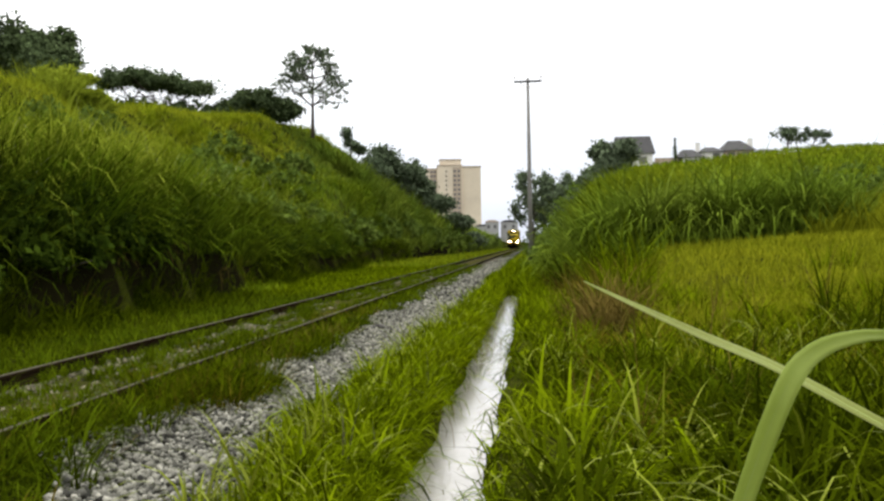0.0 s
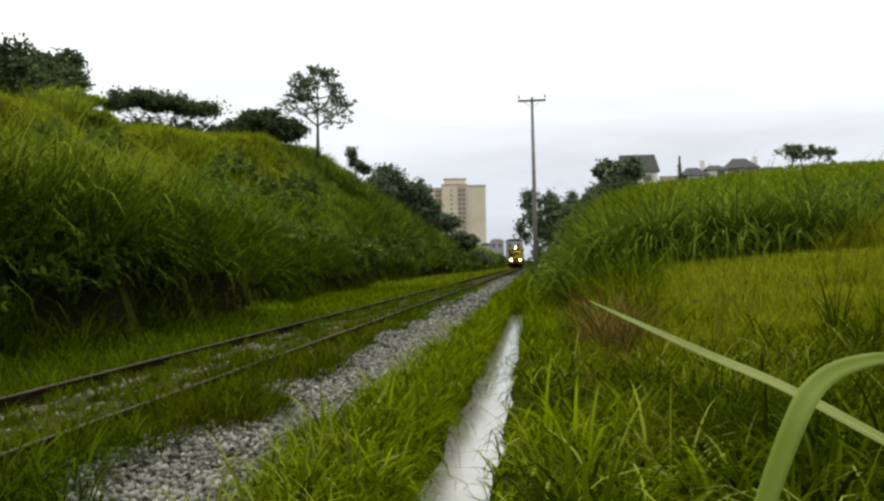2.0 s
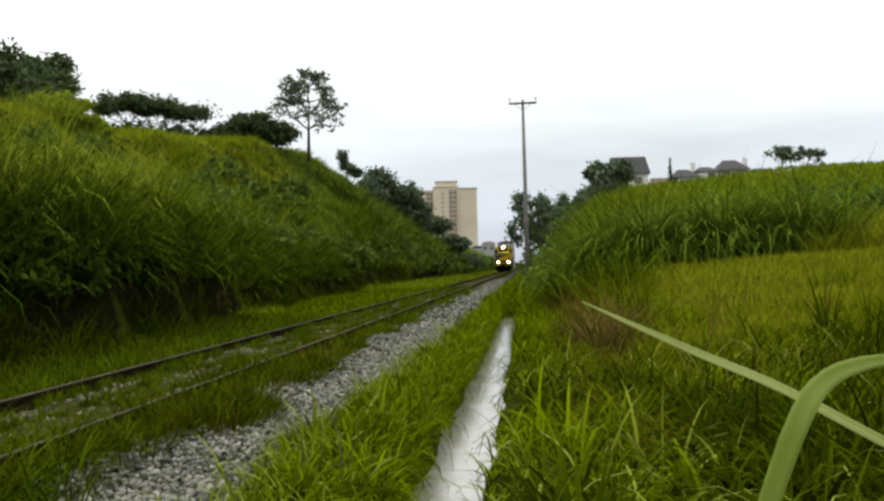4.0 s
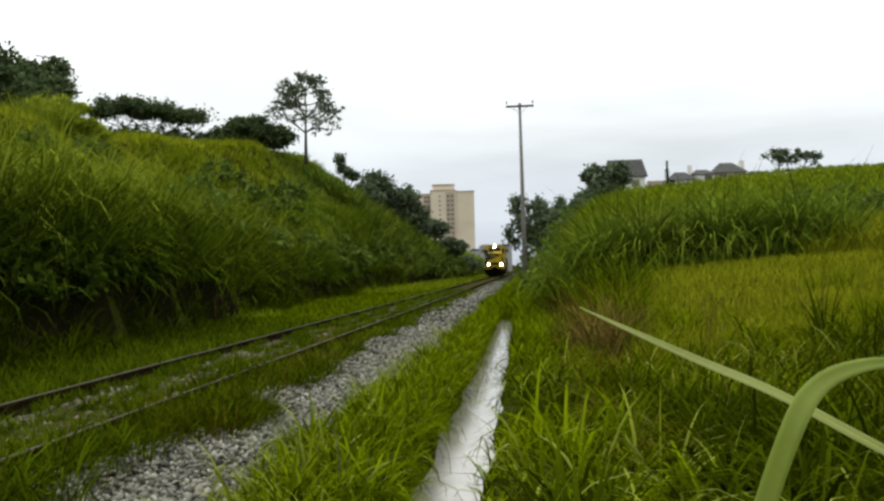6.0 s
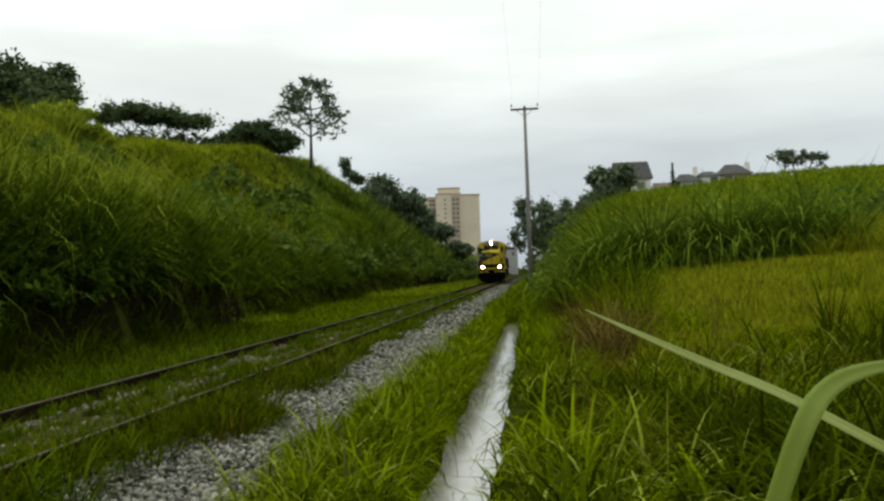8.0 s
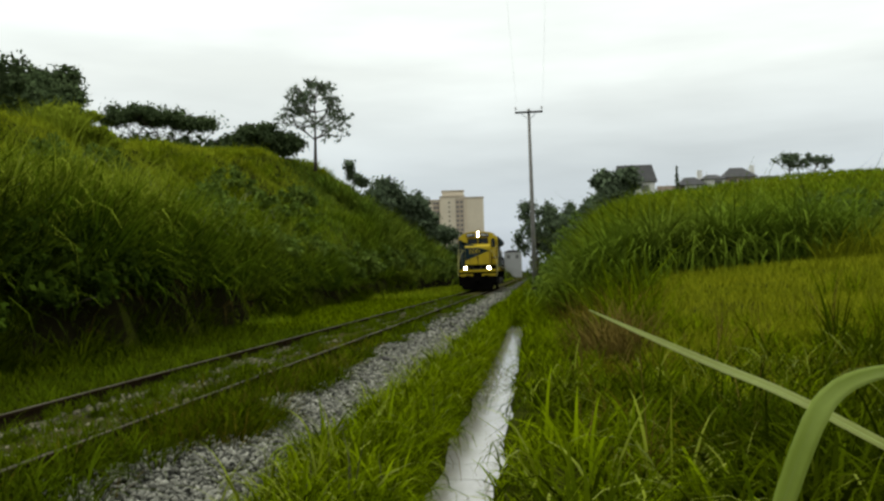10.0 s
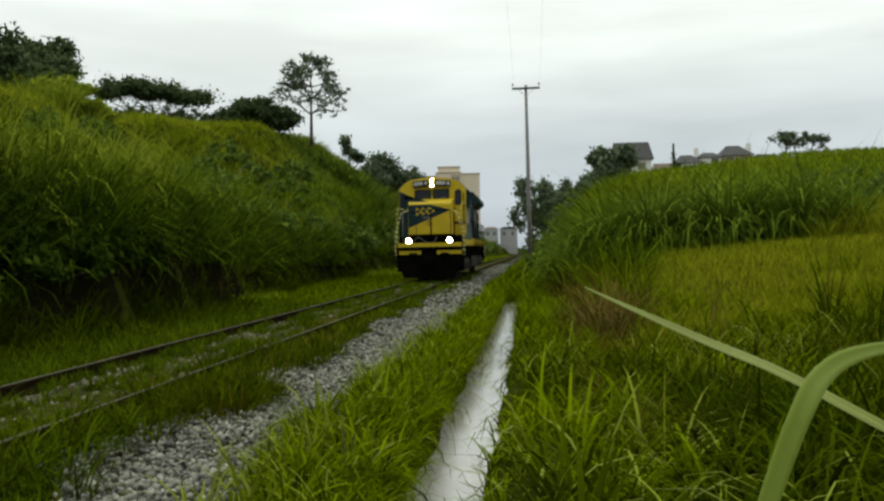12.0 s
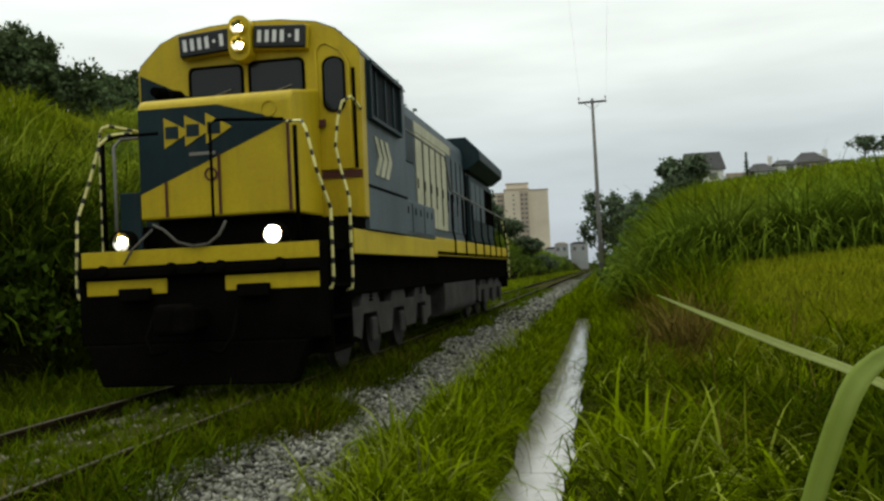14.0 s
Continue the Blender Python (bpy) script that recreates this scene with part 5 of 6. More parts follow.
for s in (-1, 1):
    lp("side_sill", box(bmesh.new(), s * 1.44, s * 1.52, 1.30, 7.15, 1.58, 1.90, 0.012), yellow, None, "yellow side sill")
    lp("rear_sill", box(bmesh.new(), s * 1.38, s * 1.46, 7.20, 20.75, 1.62, 1.98, 0.012), yellow, None, "yellow side sill")
    # boxes along the walkway
    bx = lp("battery_box", box(bmesh.new(), s * 1.02, s * 1.49, 1.8, 7.2, 1.92, 2.52, 0.025), grey_blue, None, "grey-blue battery box with small vents")
    for k in range(5):
        y = 2.0 + 1.03 * k
        door = lp("box_door", box(bmesh.new(), s * 1.491, s * 1.505, y, y + 0.92, 1.98, 2.47, 0.006), grey_blue, bx)
        for q in (0.2, 0.62):
            lp("vent", prism(bmesh.new(), rrect(y + q, y + q + 0.07, 2.28, 2.40, 0.03), s * 1.505, s * 1.511, "x"), soot, door)

# pilot
pilot = lp("pilot", box(bmesh.new(), -1.48, 1.48, -0.06, 0.28, 0.62, 1.72, 0.02), soot, None, "sooty black front beam")
lp("upper_stripe", box(bmesh.new(), -1.42, 1.48, -0.085, -0.063, 1.53, 1.71, 0.004), yellow, pilot, "yellow stripe")
lp("rail_bar", box(bmesh.new(), -1.44, 1.48, -0.16, -0.063, 1.40, 1.50, 0.015), soot, pilot)
for x0, x1 in ((-1.36, -0.36), (0.36, 1.47)):
    lp("lower_stripe", box(bmesh.new(), x0, x1, -0.085, -0.063, 1.20, 1.37, 0.004), yellow, pilot, "yellow stripe")
for x in (-0.72, 0.72):
    lp("bracket", box(bmesh.new(), x - 0.19, x + 0.19, -0.20, -0.088, 1.12, 1.27, 0.02), soot, pilot)
for x in (-1.1, -0.25, 0.1, 0.35, 1.05):
    lp("hook", disc(bmesh.new(), x, -0.17, 1.49, 0.06, 0.06, 10), soot, pilot)
lp("plough", prism(bmesh.new(), [(-1.35, 0.62), (1.35, 0.62), (1.15, 0.14), (-1.15, 0.14)], -0.18, 0.1, bevel=0.02), soot, pilot)
bm = box(bmesh.new(), -0.13, 0.13, -0.55, -0.06, 0.78, 1.02, 0.03)
box(bm, -0.2, 0.2, -0.78, -0.5, 0.74, 1.08, 0.06)
box(bm, 0.1, 0.24, -0.92, -0.6, 0.76, 1.06, 0.05)
coupler = lp("coupler", bm, soot, None, "black knuckle coupler")
for s in (-1, 1):
    bm = bmesh.new()
    tube(bm, [(s * 0.5, -0.1, 0.98), (s * 0.52, -0.3, 0.7), (s * 0.42, -0.38, 0.52), (s * 0.25, -0.34, 0.55)], 0.025, 8)
    lp("brake_hose", bm, soot)
# looped cable in front of the nose
bm = bmesh.new()
tube(bm, [(-0.55, 0.02, 2.0), (-0.38, -0.06, 1.93), (-0.2, -0.1, 1.78), (0.0, -0.12, 1.72), (0.18, -0.1, 1.74), (0.3, -0.06, 1.84), (0.36, 0.0, 2.0)], 0.017, 8)
cable_grey = material("cable_grey", (0.085, 0.078, 0.066), 0.8, spec=0.1)
lp("jumper_cable", bm, cable_grey, None, "hanging grey cable")
bm = bmesh.new()
tube(bm, [(-0.55, 0.0, 1.95), (-0.75, -0.12, 1.72), (-0.85, -0.14, 1.55)], 0.014, 8)
lp("jumper_cable", bm, cable_grey)

# lower headlights
for s in (-1, 1):
    lx = s * 0.93
    circle = [(lx + math.cos(a), 1.82 + math.sin(a)) for a in np.linspace(0, 2 * math.pi, 25)[:-1]]
    bm = ring_profile(bmesh.new(), [(lx + 0.135 * (p - lx), 1.82 + 0.135 * (q - 1.82)) for p, q in circle],
                      [(lx + 0.112 * (p - lx), 1.82 + 0.112 * (q - 1.82)) for p, q in circle], -0.045, 0.10)
    disc(bm, lx, 0.115, 1.82, 0.135, 0.03, 24)
    lamp = lp("headlight", bm, soot, None, "lit round headlight")
    lp("reflector", bowl(lx, -0.03, 1.82, 0.111, 0.062), lamp_bowl, lamp, "bright mirrored bowl")
    lp("bulb", bulb(lx, -0.024, 1.82, 0.034), lamp_bulb, lamp, "glowing bulb")
    lp("bracket", box(bmesh.new(), lx - 0.10, lx + 0.10, -0.02, 0.08, 1.60, 1.684, 0.015), maroon, lamp, "rusty brown lamp bracket")

# nose
NOSE = [(0.57, 2.10), (0.57, 3.48), (0.60, 3.55), (0.68, 3.60), (1.74, 3.80), (1.74, 2.10)]
nose = lp("nose", prism(bmesh.new(), NOSE, -1.0, 1.0, "x", 0.035), yellow, None, "yellow short hood with a dark wedge")
lp("nose_base", box(bmesh.new(), -0.85, 0.85, 0.75, 1.74, 1.72, 2.10), soot)
lp("wedge", prism(bmesh.new(), [(-0.985, 2.42), (0.96, 3.21), (0.06, 3.47), (-0.985, 3.47)], 0.5655, 0.5695), navy, nose, "dark blue wedge")
bm = bmesh.new()
v = [bm.verts.new(p) for p in ((-0.97, 0.70, 3.6075), (-0.05, 0.70, 3.6075), (-0.55, 1.70, 3.7965), (-0.97, 1.70, 3.7965))]
bm.faces.new(v)
bmesh.ops.solidify(bm, geom=bm.faces[:], thickness=0.004)
lp("wedge", bm, navy, nose)
for k in range(3):
    x = -0.64 + 0.275 * k
    z = 3.16 + 0.012 * k
    arrow = lp("arrow", prism(bmesh.new(), [(x, z - 0.19), (x + 0.34, z), (x, z + 0.19)], 0.558 - 0.002 * k, 0.565 - 0.0005 * k), yellow, nose, "yellow arrow emblem")
    lp("emblem_bar", box(bmesh.new(), x + 0.02, x + 0.19, 0.550, 0.5535, z - 0.075, z + 0.075), navy, arrow)
for x, z0, z1, w, m in ((-0.64, 2.12, 2.56, 0.03, maroon), (0.06, 2.12, 2.86, 0.03, maroon), (0.955, 2.12, 3.22, 0.035, maroon)):
    lp("seam", box(bmesh.new(), x - w / 2, x + w / 2, 0.548, 0.5645, z0, z1), m, nose)
bm = bmesh.new()
ring_profile(bm, [(-0.05 + 0.085 * math.cos(a), 2.62 + 0.085 * math.sin(a)) for a in np.linspace(0, 6.28, 25)[:-1]],
             [(-0.05 + 0.06 * math.cos(a), 2.62 + 0.06 * math.sin(a)) for a in np.linspace(0, 6.28, 25)[:-1]], 0.555, 0.5665)
lp("filler_cap", bm, maroon, nose)
bm = bmesh.new()
ring_profile(bm, [(0.72 + 0.10 * math.cos(a), 3.37 + 0.10 * math.sin(a)) for a in np.linspace(0, 6.28, 25)[:-1]],
             [(0.72 + 0.085 * math.cos(a), 3.37 + 0.085 * math.sin(a)) for a in np.linspace(0, 6.28, 25)[:-1]], 0.555, 0.5665)
lp("sand_cap", bm, yellow, nose)
lp("name_plate", box(bmesh.new(), -0.32, 0.02, 0.553, 0.5645, 2.86, 2.90), hose_grey, nose)

# cab
ROOF = [(1.58, 4.22), (1.54, 4.32), (1.24, 4.60), (0.98, 4.71), (0.50, 4.78), (0.0, 4.80), (-0.50, 4.78), (-0.98, 4.71), (-1.24, 4.60), (-1.54, 4.32), (-1.58, 4.22)]
front = lp("cab_front", prism(bmesh.new(), [(-1.56, 2.08), (1.56, 2.08)] + ROOF, 1.74, 1.96), yellow, None, "yellow cab front")
lp("cab", prism(bmesh.new(), [(-1.555, 1.92), (1.555, 1.92)] + [(x * 0.997, z - 0.012) for x, z in ROOF], 1.962, 4.42), grey_blue, None, "grey-blue cab")
lp("cab_roof", prism(bmesh.new(), [(x * 1.008, z + 0.012) for x, z in ROOF] + [(x * 1.001, z + 0.002) for x, z in reversed(ROOF)], 1.75, 4.47), grey_blue, None, "grey arched cab roof")
lp("step_well", box(bmesh.new(), -1.5, 1.5, 1.3, 1.95, 1.73, 2.07), soot)
lp("cab_wedge", prism(bmesh.new(), [(-1.555, 2.10), (-1.0, 2.10), (-1.0, 3.72), (-0.62, 3.74), (-1.555, 4.19)], 1.733, 1.7385), navy, front, "dark blue wedge")
for x0, x1, z0, z1 in ((-0.80, -0.08, 3.79, 4.20), (0.06, 0.78, 3.79, 4.22)):
    frame_ob = lp("window_frame", ring_profile(bmesh.new(), rrect(x0 - 0.035, x1 + 0.035, z0 - 0.035, z1 + 0.035, 0.09), rrect(x0, x1, z0, z1, 0.07), 1.71, 1.745), soot, front)
    lp("windscreen", prism(bmesh.new(), rrect(x0, x1, z0, z1, 0.07), 1.725, 1.738), cab_glass, frame_ob, "dark windscreen glass")
    bm = bmesh.new()
    tube(bm, [((x0 + x1) / 2 - 0.05, 1.705, z0 + 0.02), ((x0 + x1) / 2 + 0.22, 1.705, z0 + 0.1)], 0.008, 6)
    lp("wiper", bm, hose_grey, frame_ob)
# number boards with a row of white marks
for s in (-1, 1):
    m = pose(s * 0.53, 1.62, 4.52, 0, s * 4.0, 0)
    board = lp("number_board", box(bmesh.new(), -0.36, 0.36, -0.05, 0.10, -0.15, 0.15, 0.02, m), board_black, front, "black board with white marks")
    for k in range(6):
        x = -0.27 + 0.105 * k
        h, w = (0.02, 0.018) if k == 4 else (0.08, 0.027)
        lp("white_bar", box(bmesh.new(), x - w, x + w, -0.0545, -0.0505, -h, h, 0, m), paint_white, board)
    lp("board_surround", box(bmesh.new(), -0.375, 0.375, 0.0, 0.105, -0.165, 0.165, 0.02, m), yellow, front)
house_bm = prism(bmesh.new(), rrect(-0.155, 0.155, 4.22, 4.83, 0.15, 6), 1.50, 1.76, bevel=0.012)
top_lamp = lp("lamp_housing", house_bm, yellow, front, "yellow twin headlight housing")
for z in (4.665, 4.435):
    rim = lp("lamp_rim", ring_profile(bmesh.new(), [(0.115 * math.cos(a), z + 0.115 * math.sin(a)) for a in np.linspace(0, 6.28, 25)[:-1]],
                                      [(0.09 * math.cos(a), z + 0.09 * math.sin(a)) for a in np.linspace(0, 6.28, 25)[:-1]], 1.44, 1.505), yellow, top_lamp)
    lp("reflector", bowl(0, 1.455, z, 0.089, 0.042), lamp_bowl, top_lamp, "bright mirrored bowl")
    lp("bulb", bulb(0, 1.466, z, 0.017), lamp_bulb, top_lamp, "glowing bulb")
# front door on the gangway side
DOOR = [(0.96, 2.72), (1.44, 2.72), (1.44, 4.12), (1.33, 4.33), (1.12, 4.44), (1.02, 4.42), (0.96, 4.33)]
INNER = [(1.00, 2.76), (1.40, 2.76), (1.40, 4.10), (1.31, 4.29), (1.12, 4.40), (1.05, 4.38), (1.00, 4.31)]
door = lp("cab_door", prism(bmesh.new(), INNER, 1.722, 1.7385), yellow, front, "yellow cab door with an oval window")
lp("door_frame", ring_profile(bmesh.new(), DOOR, INNER, 1.70, 1.7385), yellow, door)
lp("door_window_frame", ring_profile(bmesh.new(), rrect(1.06, 1.37, 3.48, 4.22, 0.13), rrect(1.085, 1.345, 3.505, 4.195, 0.11), 1.70, 1.7215), soot, door)
lp("door_window", prism(bmesh.new(), rrect(1.085, 1.345, 3.505, 4.195, 0.11), 1.712, 1.7205), cab_glass, door, "dark oval window")
lp("door_gap", box(bmesh.new(), 0.90, 0.955, 1.728, 1.7385, 2.66, 3.40), maroon, front)
lp("door_gap", box(bmesh.new(), 0.96, 1.55, 1.722, 1.7385, 2.60, 2.70), maroon, front)
lp("door_gap", box(bmesh.new(), 1.455, 1.50, 1.725, 1.7385, 2.72, 4.05), soot, front)
lp("door_handle", box(bmesh.new(), 0.97, 1.09, 1.66, 1.7, 3.28, 3.38, 0.01), maroon, door)
# horn, mirror and marker on the other side
bm = bmesh.new()
disc(bm, -1.22, 1.60, 3.90, 0.10, 0.26, 16, r2=0.06)
disc(bm, -0.99, 1.62, 3.86, 0.08, 0.22, 16, r2=0.05)
lp("horn", bm, soot, front)
bm = bmesh.new()
tube(bm, [(1.2, 2.1, 4.52), (1.2, 2.1, 4.62)], 0.015, 6)
box(bm, 1.16, 1.24, 2.04, 2.16, 4.60, 4.645, 0.01)
lp("aerial", bm, soot)
# cab side windows and emblem
for s in (-1, 1):
    y0, y1, z0, z1 = 2.1, 3.9, 3.46, 4.16
    bm = box(bmesh.new(), s * 1.555, s * 1.66, y0 - 0.06, y1 + 0.06, z1, z1 + 0.05)
    box(bm, s * 1.555, s * 1.64, y0 - 0.06, y1 + 0.06, z0 - 0.05, z0)
    box(bm, s * 1.555, s * 1.64, y0 - 0.06, y0, z0 + 0.001, z1 - 0.001)
    box(bm, s * 1.555, s * 1.64, y1, y1 + 0.06, z0 + 0.001, z1 - 0.001)
    win = lp("side_window", bm, navy, None, "dark framed sliding side window")
    lp("glass", box(bmesh.new(), s * 1.556, s * 1.585, y0 + 0.001, y1 - 0.001, z0 + 0.001, z1 - 0.001), open_dark, win)
    for q in (0.35, 0.9, 1.4):
        lp("mullion", box(bmesh.new(), s * 1.586, s * 1.61, y0 + q, y0 + q + 0.045, z0 + 0.002, z1 - 0.002), navy, win)
    for k in range(3):
        y = 2.35 + 0.3 * k
        lp("side_emblem", prism(bmesh.new(), [(y, 3.22), (y + 0.18, 3.22), (y + 0.42, 2.95), (y + 0.18, 2.68), (y, 2.68), (y + 0.22, 2.95)], s * 1.566, s * 1.578, "x"), cream, None, "cream chevron emblem")
    lp("cab_seam", box(bmesh.new(), s * 1.552, s * 1.572, 1.98, 4.40, 2.49, 2.52), soot)

# long hood
HOOD = [(-1.0, 1.95), (1.0, 1.95), (1.0, 4.36), (0.96, 4.56), (0.80, 4.70), (0.0, 4.76), (-0.80, 4.70), (-0.96, 4.56), (-1.0, 4.36)]
hood = lp("long_hood", prism(bmesh.new(), HOOD, 4.43, 20.1), grey_blue, None, "grey-blue long hood with cream panels")
lp("roof_vent", box(bmesh.new(), -0.55, 0.55, 9.0, 11.0, 4.72, 4.86, 0.04), grey_blue, hood)
lp("exhaust", box(bmesh.new(), -0.3, 0.3, 11.6, 12.5, 4.72, 4.96, 0.04), soot, hood)
for s in (-1, 1):
    lp("dark_panel", box(bmesh.new(), s * 1.0015, s * 1.02, 6.2, 7.75, 3.45, 4.32, 0.006), navy, hood)
    for k in range(9):
        y = 7.95 + 0.72 * k
        m = cream if k < 5 else grey_blue
        dr = lp("engine_door", box(bmesh.new(), s * 1.0015, s * 1.024, y, y + 0.66, 2.25, 4.12, 0.008), m, hood, "engine-room door")
        lp("latch", box(bmesh.new(), s * 1.0245, s * 1.04, y + 0.05, y + 0.10, 3.0, 3.2), soot, dr)
        lp("gap", box(bmesh.new(), s * 1.0017, s * 1.034, y + 0.64, y + 0.735, 2.35 if k % 2 else 2.7, 4.05), soot, hood)
    lp("upper_panel", box(bmesh.new(), s * 1.0015, s * 1.016, 7.9, 12.2, 4.14, 4.35, 0.006), cream, hood, "faded cream strip")
    lp("dark_panel", box(bmesh.new(), s * 1.025, s * 1.03, 14.2, 14.58, 2.1, 4.2, 0.004), soot, hood)
    # radiator section with its overhanging wing
    lp("radiator_side", box(bmesh.new(), s * 1.001, s * 1.12, 14.6, 19.7, 2.1, 3.9, 0.02), navy, hood)
    for k in range(5):
        lp("louvre_panel", box(bmesh.new(), s * 1.121, s * 1.14, 14.75 + k * 0.98, 15.6 + k * 0.98, 2.7, 3.75, 0.008), soot if k > 2 else grey_blue, hood)
lp("radiator_wing", prism(bmesh.new(), [(-1.48, 4.26), (-1.15, 4.02), (1.15, 4.02), (1.48, 4.26), (1.48, 4.52), (1.12, 4.90), (-1.12, 4.90), (-1.48, 4.52)], 14.3, 19.8, bevel=0.02),
   navy, None, "dark overhanging radiator cover")
lp("rear_bulkhead", box(bmesh.new(), -1.4, 1.4, 20.6, 20.8, 0.7, 1.7, 0.02), soot)

# handrails
for s in (-1, 1):
    bm = bmesh.new()
    tube(bm, [(s * 1.40, 4.6, 3.75), (s * 1.43, 9.0, 3.72), (s * 1.43, 9.5, 3.05), (s * 1.43, 20.4, 2.95)], 0.02, 8)
    rail = lp("side_handrail", bm, hose_grey)
    for y in (9.6, 11.2, 12.8, 14.4, 15.8, 17.2, 18.6, 20.3):
        bm = bmesh.new()
        tube(bm, [(s * 1.475, y, 1.66), (s * 1.475, y, 2.0), (s * 1.43, y, 2.2), (s * 1.43, y, 2.96)], 0.024, 6)
        lp("stanchion", bm, soot, rail)
    bm = bmesh.new()
    tube(bm, [(s * 1.45, 20.9, 1.0), (s * 1.45, 20.9, 2.2), (s * 1.3, 20.7, 2.9)], 0.024, 6, stripes=0.16)
    lp("rear_grab_rail", bm, [stripe_y, stripe_k])
for s in (-1, 1):
    fy, ry = (-0.02, 0.60) if s < 0 else (0.28, 1.10)
    bm = bmesh.new()
    tube(bm, [(s * 1.42, fy, 1.15), (s * 1.51, fy, 1.18), (s * 1.53, fy, 1.30), (s * 1.52, fy + 0.04, 2.10), (s * 1.42, 0.14, 2.55), (s * 1.30, 0.2, 3.02), (s * 1.22, 0.3, 3.14), (s * 1.0, 0.42, 3.17)],
         0.019, 8, stripes=0.15)
    lp("front_grab_rail", bm, [stripe_y, stripe_k], None, "yellow and black striped grab rail")
    bm = bmesh.new()
    if s > 0:
        tube(bm, [(1.44, ry, 1.12), (1.52, ry, 1.15), (1.53, ry, 1.28), (1.53, ry, 2.27), (1.42, 1.15, 2.65), (1.35, 1.2, 2.95), (1.38, 1.25, 3.30), (1.44, 1.28, 3.52), (1.52, 1.4, 3.60), (1.56, 1.75, 3.50)],
             0.019, 8, stripes=0.15)
    else:
        tube(bm, [(-1.44, ry, 1.12), (-1.52, ry, 1.15), (-1.53, ry, 1.28), (-1.53, ry, 3.20), (-1.50, ry, 3.29), (-1.42, ry + 0.03, 3.32), (-1.05, 0.9, 3.24)], 0.019, 8, stripes=0.15)
    lp("rear_step_rail", bm, [stripe_y, stripe_k], None, "yellow and black striped grab rail")
    steps = lp("step_box", box(bmesh.new(), s * 1.12, s * 1.20, 0.3, 1.1, 0.42, 1.72), soot, None, "black boarding steps")
    for z in (0.42, 0.80, 1.18):
        lp("step_tread", box(bmesh.new(), s * 1.201, s * 1.50, 0.32, 1.08, z, z + 0.04, 0.006), soot, steps)
    lp("step_side", box(bmesh.new(), s * 1.201, s * 1.50, 0.28, 0.31, 0.42, 1.72), soot, steps)
    lp("step_side", box(bmesh.new(), s * 1.201, s * 1.50, 1.09, 1.12, 0.42, 1.95), soot, steps)
    px = -1.34 if s < 0 else 1.12
    bm = bmesh.new()
    tube(bm, [(px, 0.33, 1.72), (px, 0.33, 3.10)], 0.03, 6)
    lp("rail_post", bm, soot)
lp("gangway_panel", box(bmesh.new(), -1.30, -1.02, 0.62, 0.66, 1.73, 2.46, 0.01), navy, None, "dark blue gangway panel")
bm = bmesh.new()
tube(bm, [(-1.24, 0.42, 1.72), (-1.24, 0.42, 3.02), (-1.18, 0.5, 3.12), (-1.0, 0.62, 3.14)], 0.02, 8)
lp("conduit", bm, hose_grey, None, "grey vertical conduit")
bm = bmesh.new()
tube(bm, [(-1.28, 0.3, 3.08), (-1.1, 0.3, 3.12), (-0.62, 0.36, 3.13)], 0.02, 8)
lp("front_handrail", bm, soot)
bm = bmesh.new()
tube(bm, [(0.05, 0.36, 1.72), (0.05, 0.36, 3.19), (0.12, 0.36, 3.24), (0.95, 0.42, 3.20)], 0.02, 8)
lp("front_handrail", bm, soot)

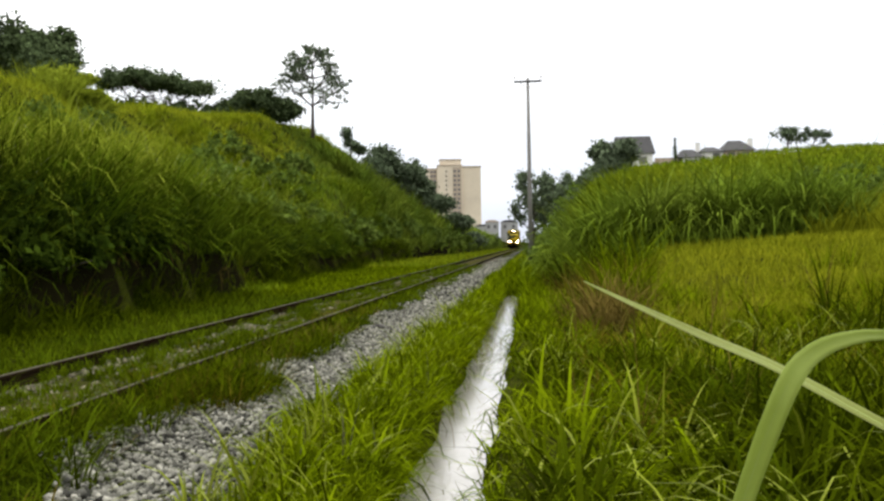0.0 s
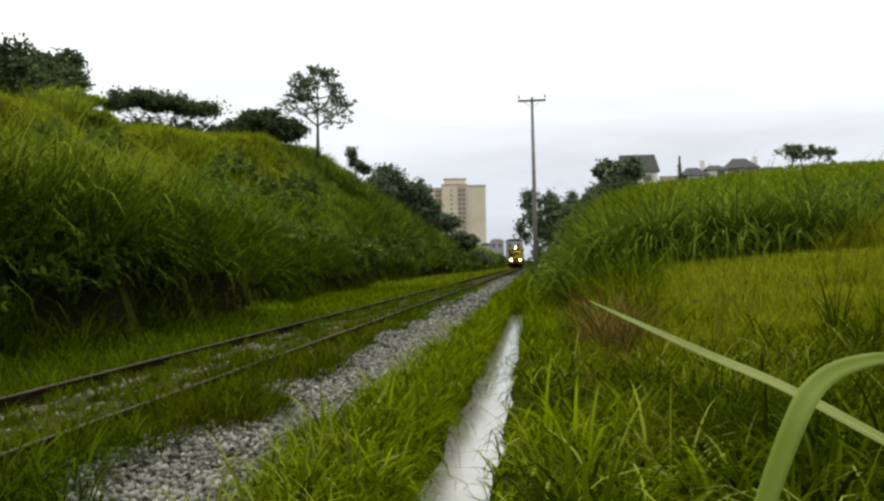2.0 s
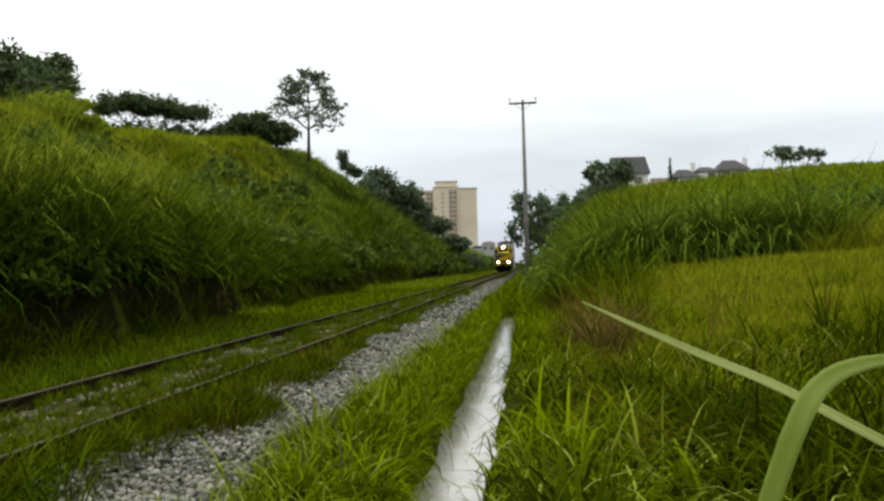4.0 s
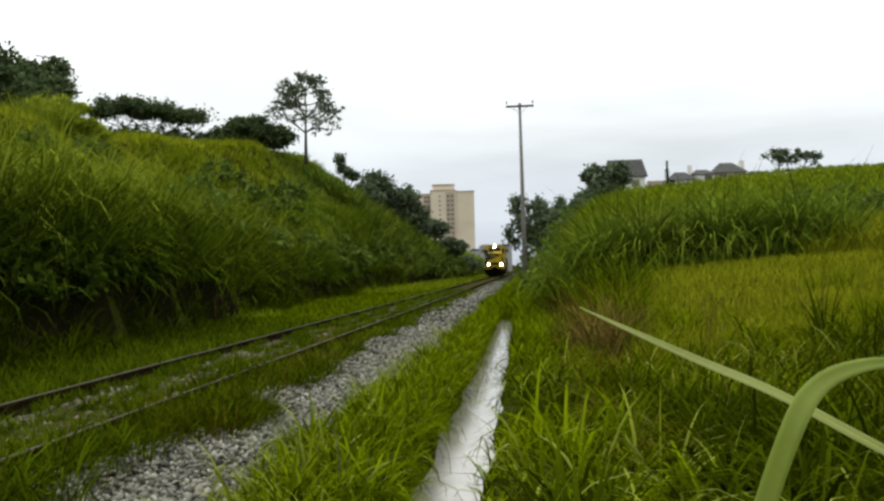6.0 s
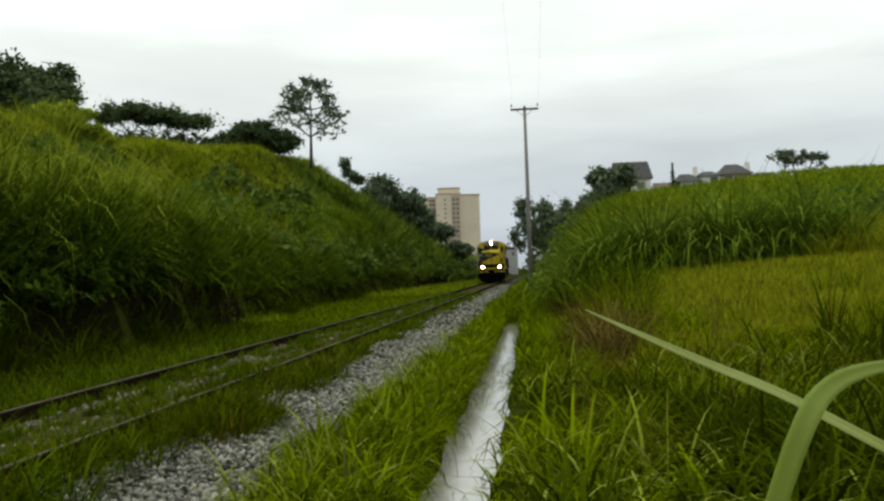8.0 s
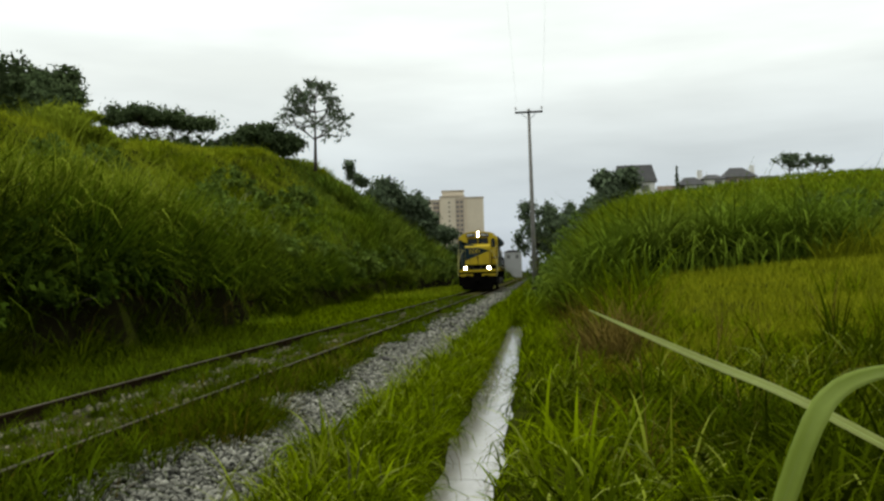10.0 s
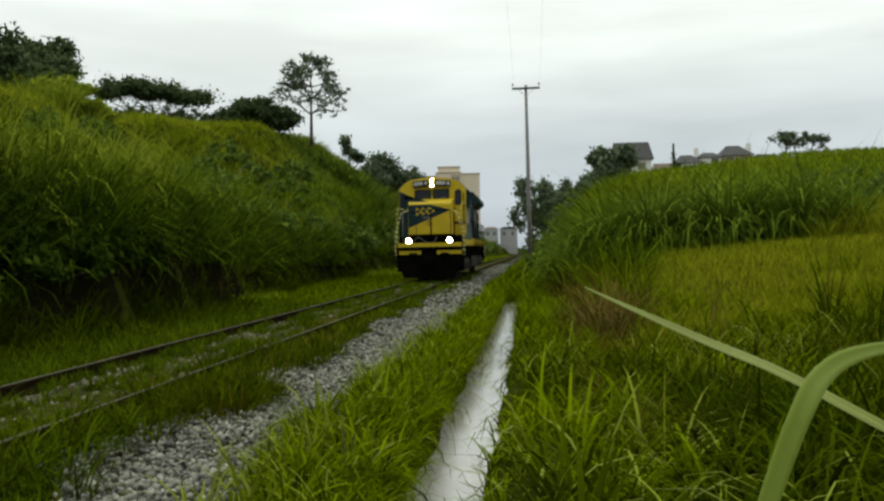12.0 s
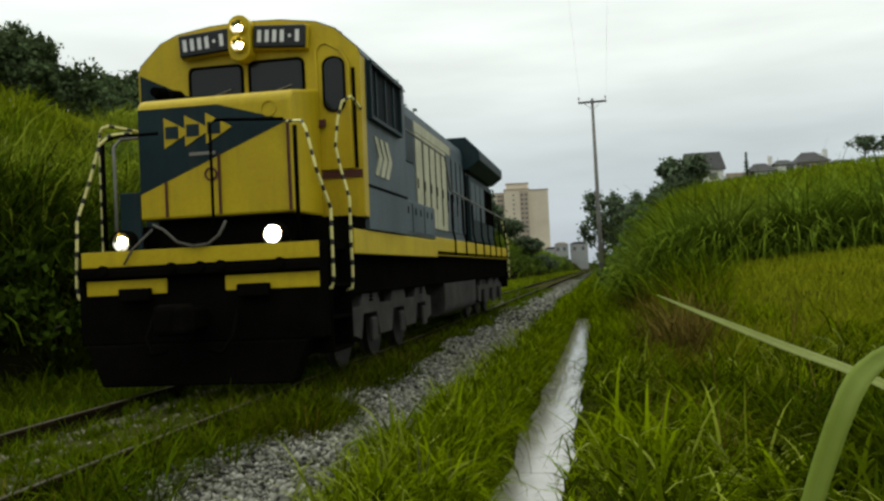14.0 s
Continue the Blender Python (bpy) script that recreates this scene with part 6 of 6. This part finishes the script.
# fuel tank and bogies
lp("fuel_tank", prism(bmesh.new(), rrect(-1.35, 1.35, 0.36, 1.24, 0.22, 4), 8.7, 13.3, bevel=0.03), bogie_grey, None, "dusty fuel tank")
wheelsets = []
bm = disc(bmesh.new(), -0.80, 0, 0, 0.51, 0.13, 32, "x")
disc(bm, 0.80, 0, 0, 0.51, 0.13, 32, "x")
disc(bm, -0.755, 0, 0, 0.54, 0.03, 32, "x")
disc(bm, 0.755, 0, 0, 0.54, 0.03, 32, "x")
disc(bm, 0, 0, 0, 0.10, 1.9, 12, "x")
wheel_mesh = bm
for n_b, yc in enumerate((4.6, 16.9)):
    bogie = lp("bogie", box(bmesh.new(), -0.62, 0.62, yc - 1.6, yc + 1.6, 0.62, 1.02, 0.04), bogie_grey, None, "dusty three-axle bogie")
    for s in (-1, 1):
        half = ((0.0, 0.76), (0.37, 0.76), (0.53, 0.42), (1.3, 0.42), (1.46, 0.76), (2.2, 0.76), (2.35, 0.42), (2.75, 0.5),
                (2.75, 0.86), (2.35, 0.88), (2.1, 1.24), (1.55, 1.24), (1.25, 0.88), (0.55, 0.88), (0.3, 1.24), (0.0, 1.24))
        side = [(yc + a, z) for a, z in half[1:-1]] + [(yc - a, z) for a, z in reversed(half[1:-1])]
        lp("side_frame", prism(bmesh.new(), side, s * 1.16, s * 1.30, "x", 0.012), bogie_grey, bogie)
        for k in (-1, 0, 1):
            bm = box(bmesh.new(), s * 1.305, s * 1.37, yc + 1.83 * k - 0.15, yc + 1.83 * k + 0.15, 0.36, 0.70, 0.03)
            lp("axle_box", bm, bogie_grey, bogie)
        for k in (-0.95, 0.95):
            bm = bmesh.new()
            for j in range(5):
                disc(bm, s * 1.22, yc + k * 1.9, 0.95 + 0.05 * j - 0.0, 0.12, 0.03, 12, "z")
            lp("coil_spring", bm, soot, bogie)
    for k in (-1, 0, 1):
        if not wheelsets:
            ws = part("wheelset", wheel_mesh, [bogie_grey], bogie, "steel wheelset")
        else:
            ws = wheelsets[0][0].copy()
            scene.collection.objects.link(ws)
            ws.parent = bogie
        wheelsets.append((ws, yc + 1.83 * k))

# ---- what moves ----
SPEED, LAST_Y, LOCO_X = 15.42, 9.82, -4.60
BENT = ((0, 0, 0), (0.5, -0.001, -0.001), (1, 0.003, -0.004), (2, 0.004, -0.005), (2.5, 0.008, -0.004), (3, 0.014, -0.006), (5.5, 0.011, -0.007), (8, 0.012, -0.009),
        (10.5, 0.015, -0.009), (11, 0.017, -0.010), (12, 0.015, -0.008), (12.5, 0.008, -0.005), (13, -0.004, -0.003), (13.5, -0.019, -0.002), (14, -0.021, 0.006))
STRAIGHT = ((0, 0, 0), (1.5, 0, -0.003), (3, 0.001, 0.002), (7, 0.001, -0.005), (10.5, 0.001, 0.001), (12.5, 0.001, 0.001), (13, 0, -0.002), (13.5, -0.008, -0.001), (14, 0, 0.010))


def motions():
    walk(loco, [(t, pose(LOCO_X, LAST_Y + SPEED * (14 - t), 0)) for t in range(15)])
    turn = math.degrees(SPEED / FPS / 0.51)
    for ws, y in wheelsets:
        walk(ws, [(k / FPS, pose(0, y, 0.51, turn * k % 360, 0, 0)) for k in range(14 * FPS + 1)])
    walk(blade_bent, [(t, pose(x, 0, z)) for t, x, z in BENT])
    walk(blade_straight, [(t, pose(x, 0, z)) for t, x, z in STRAIGHT])


motions()
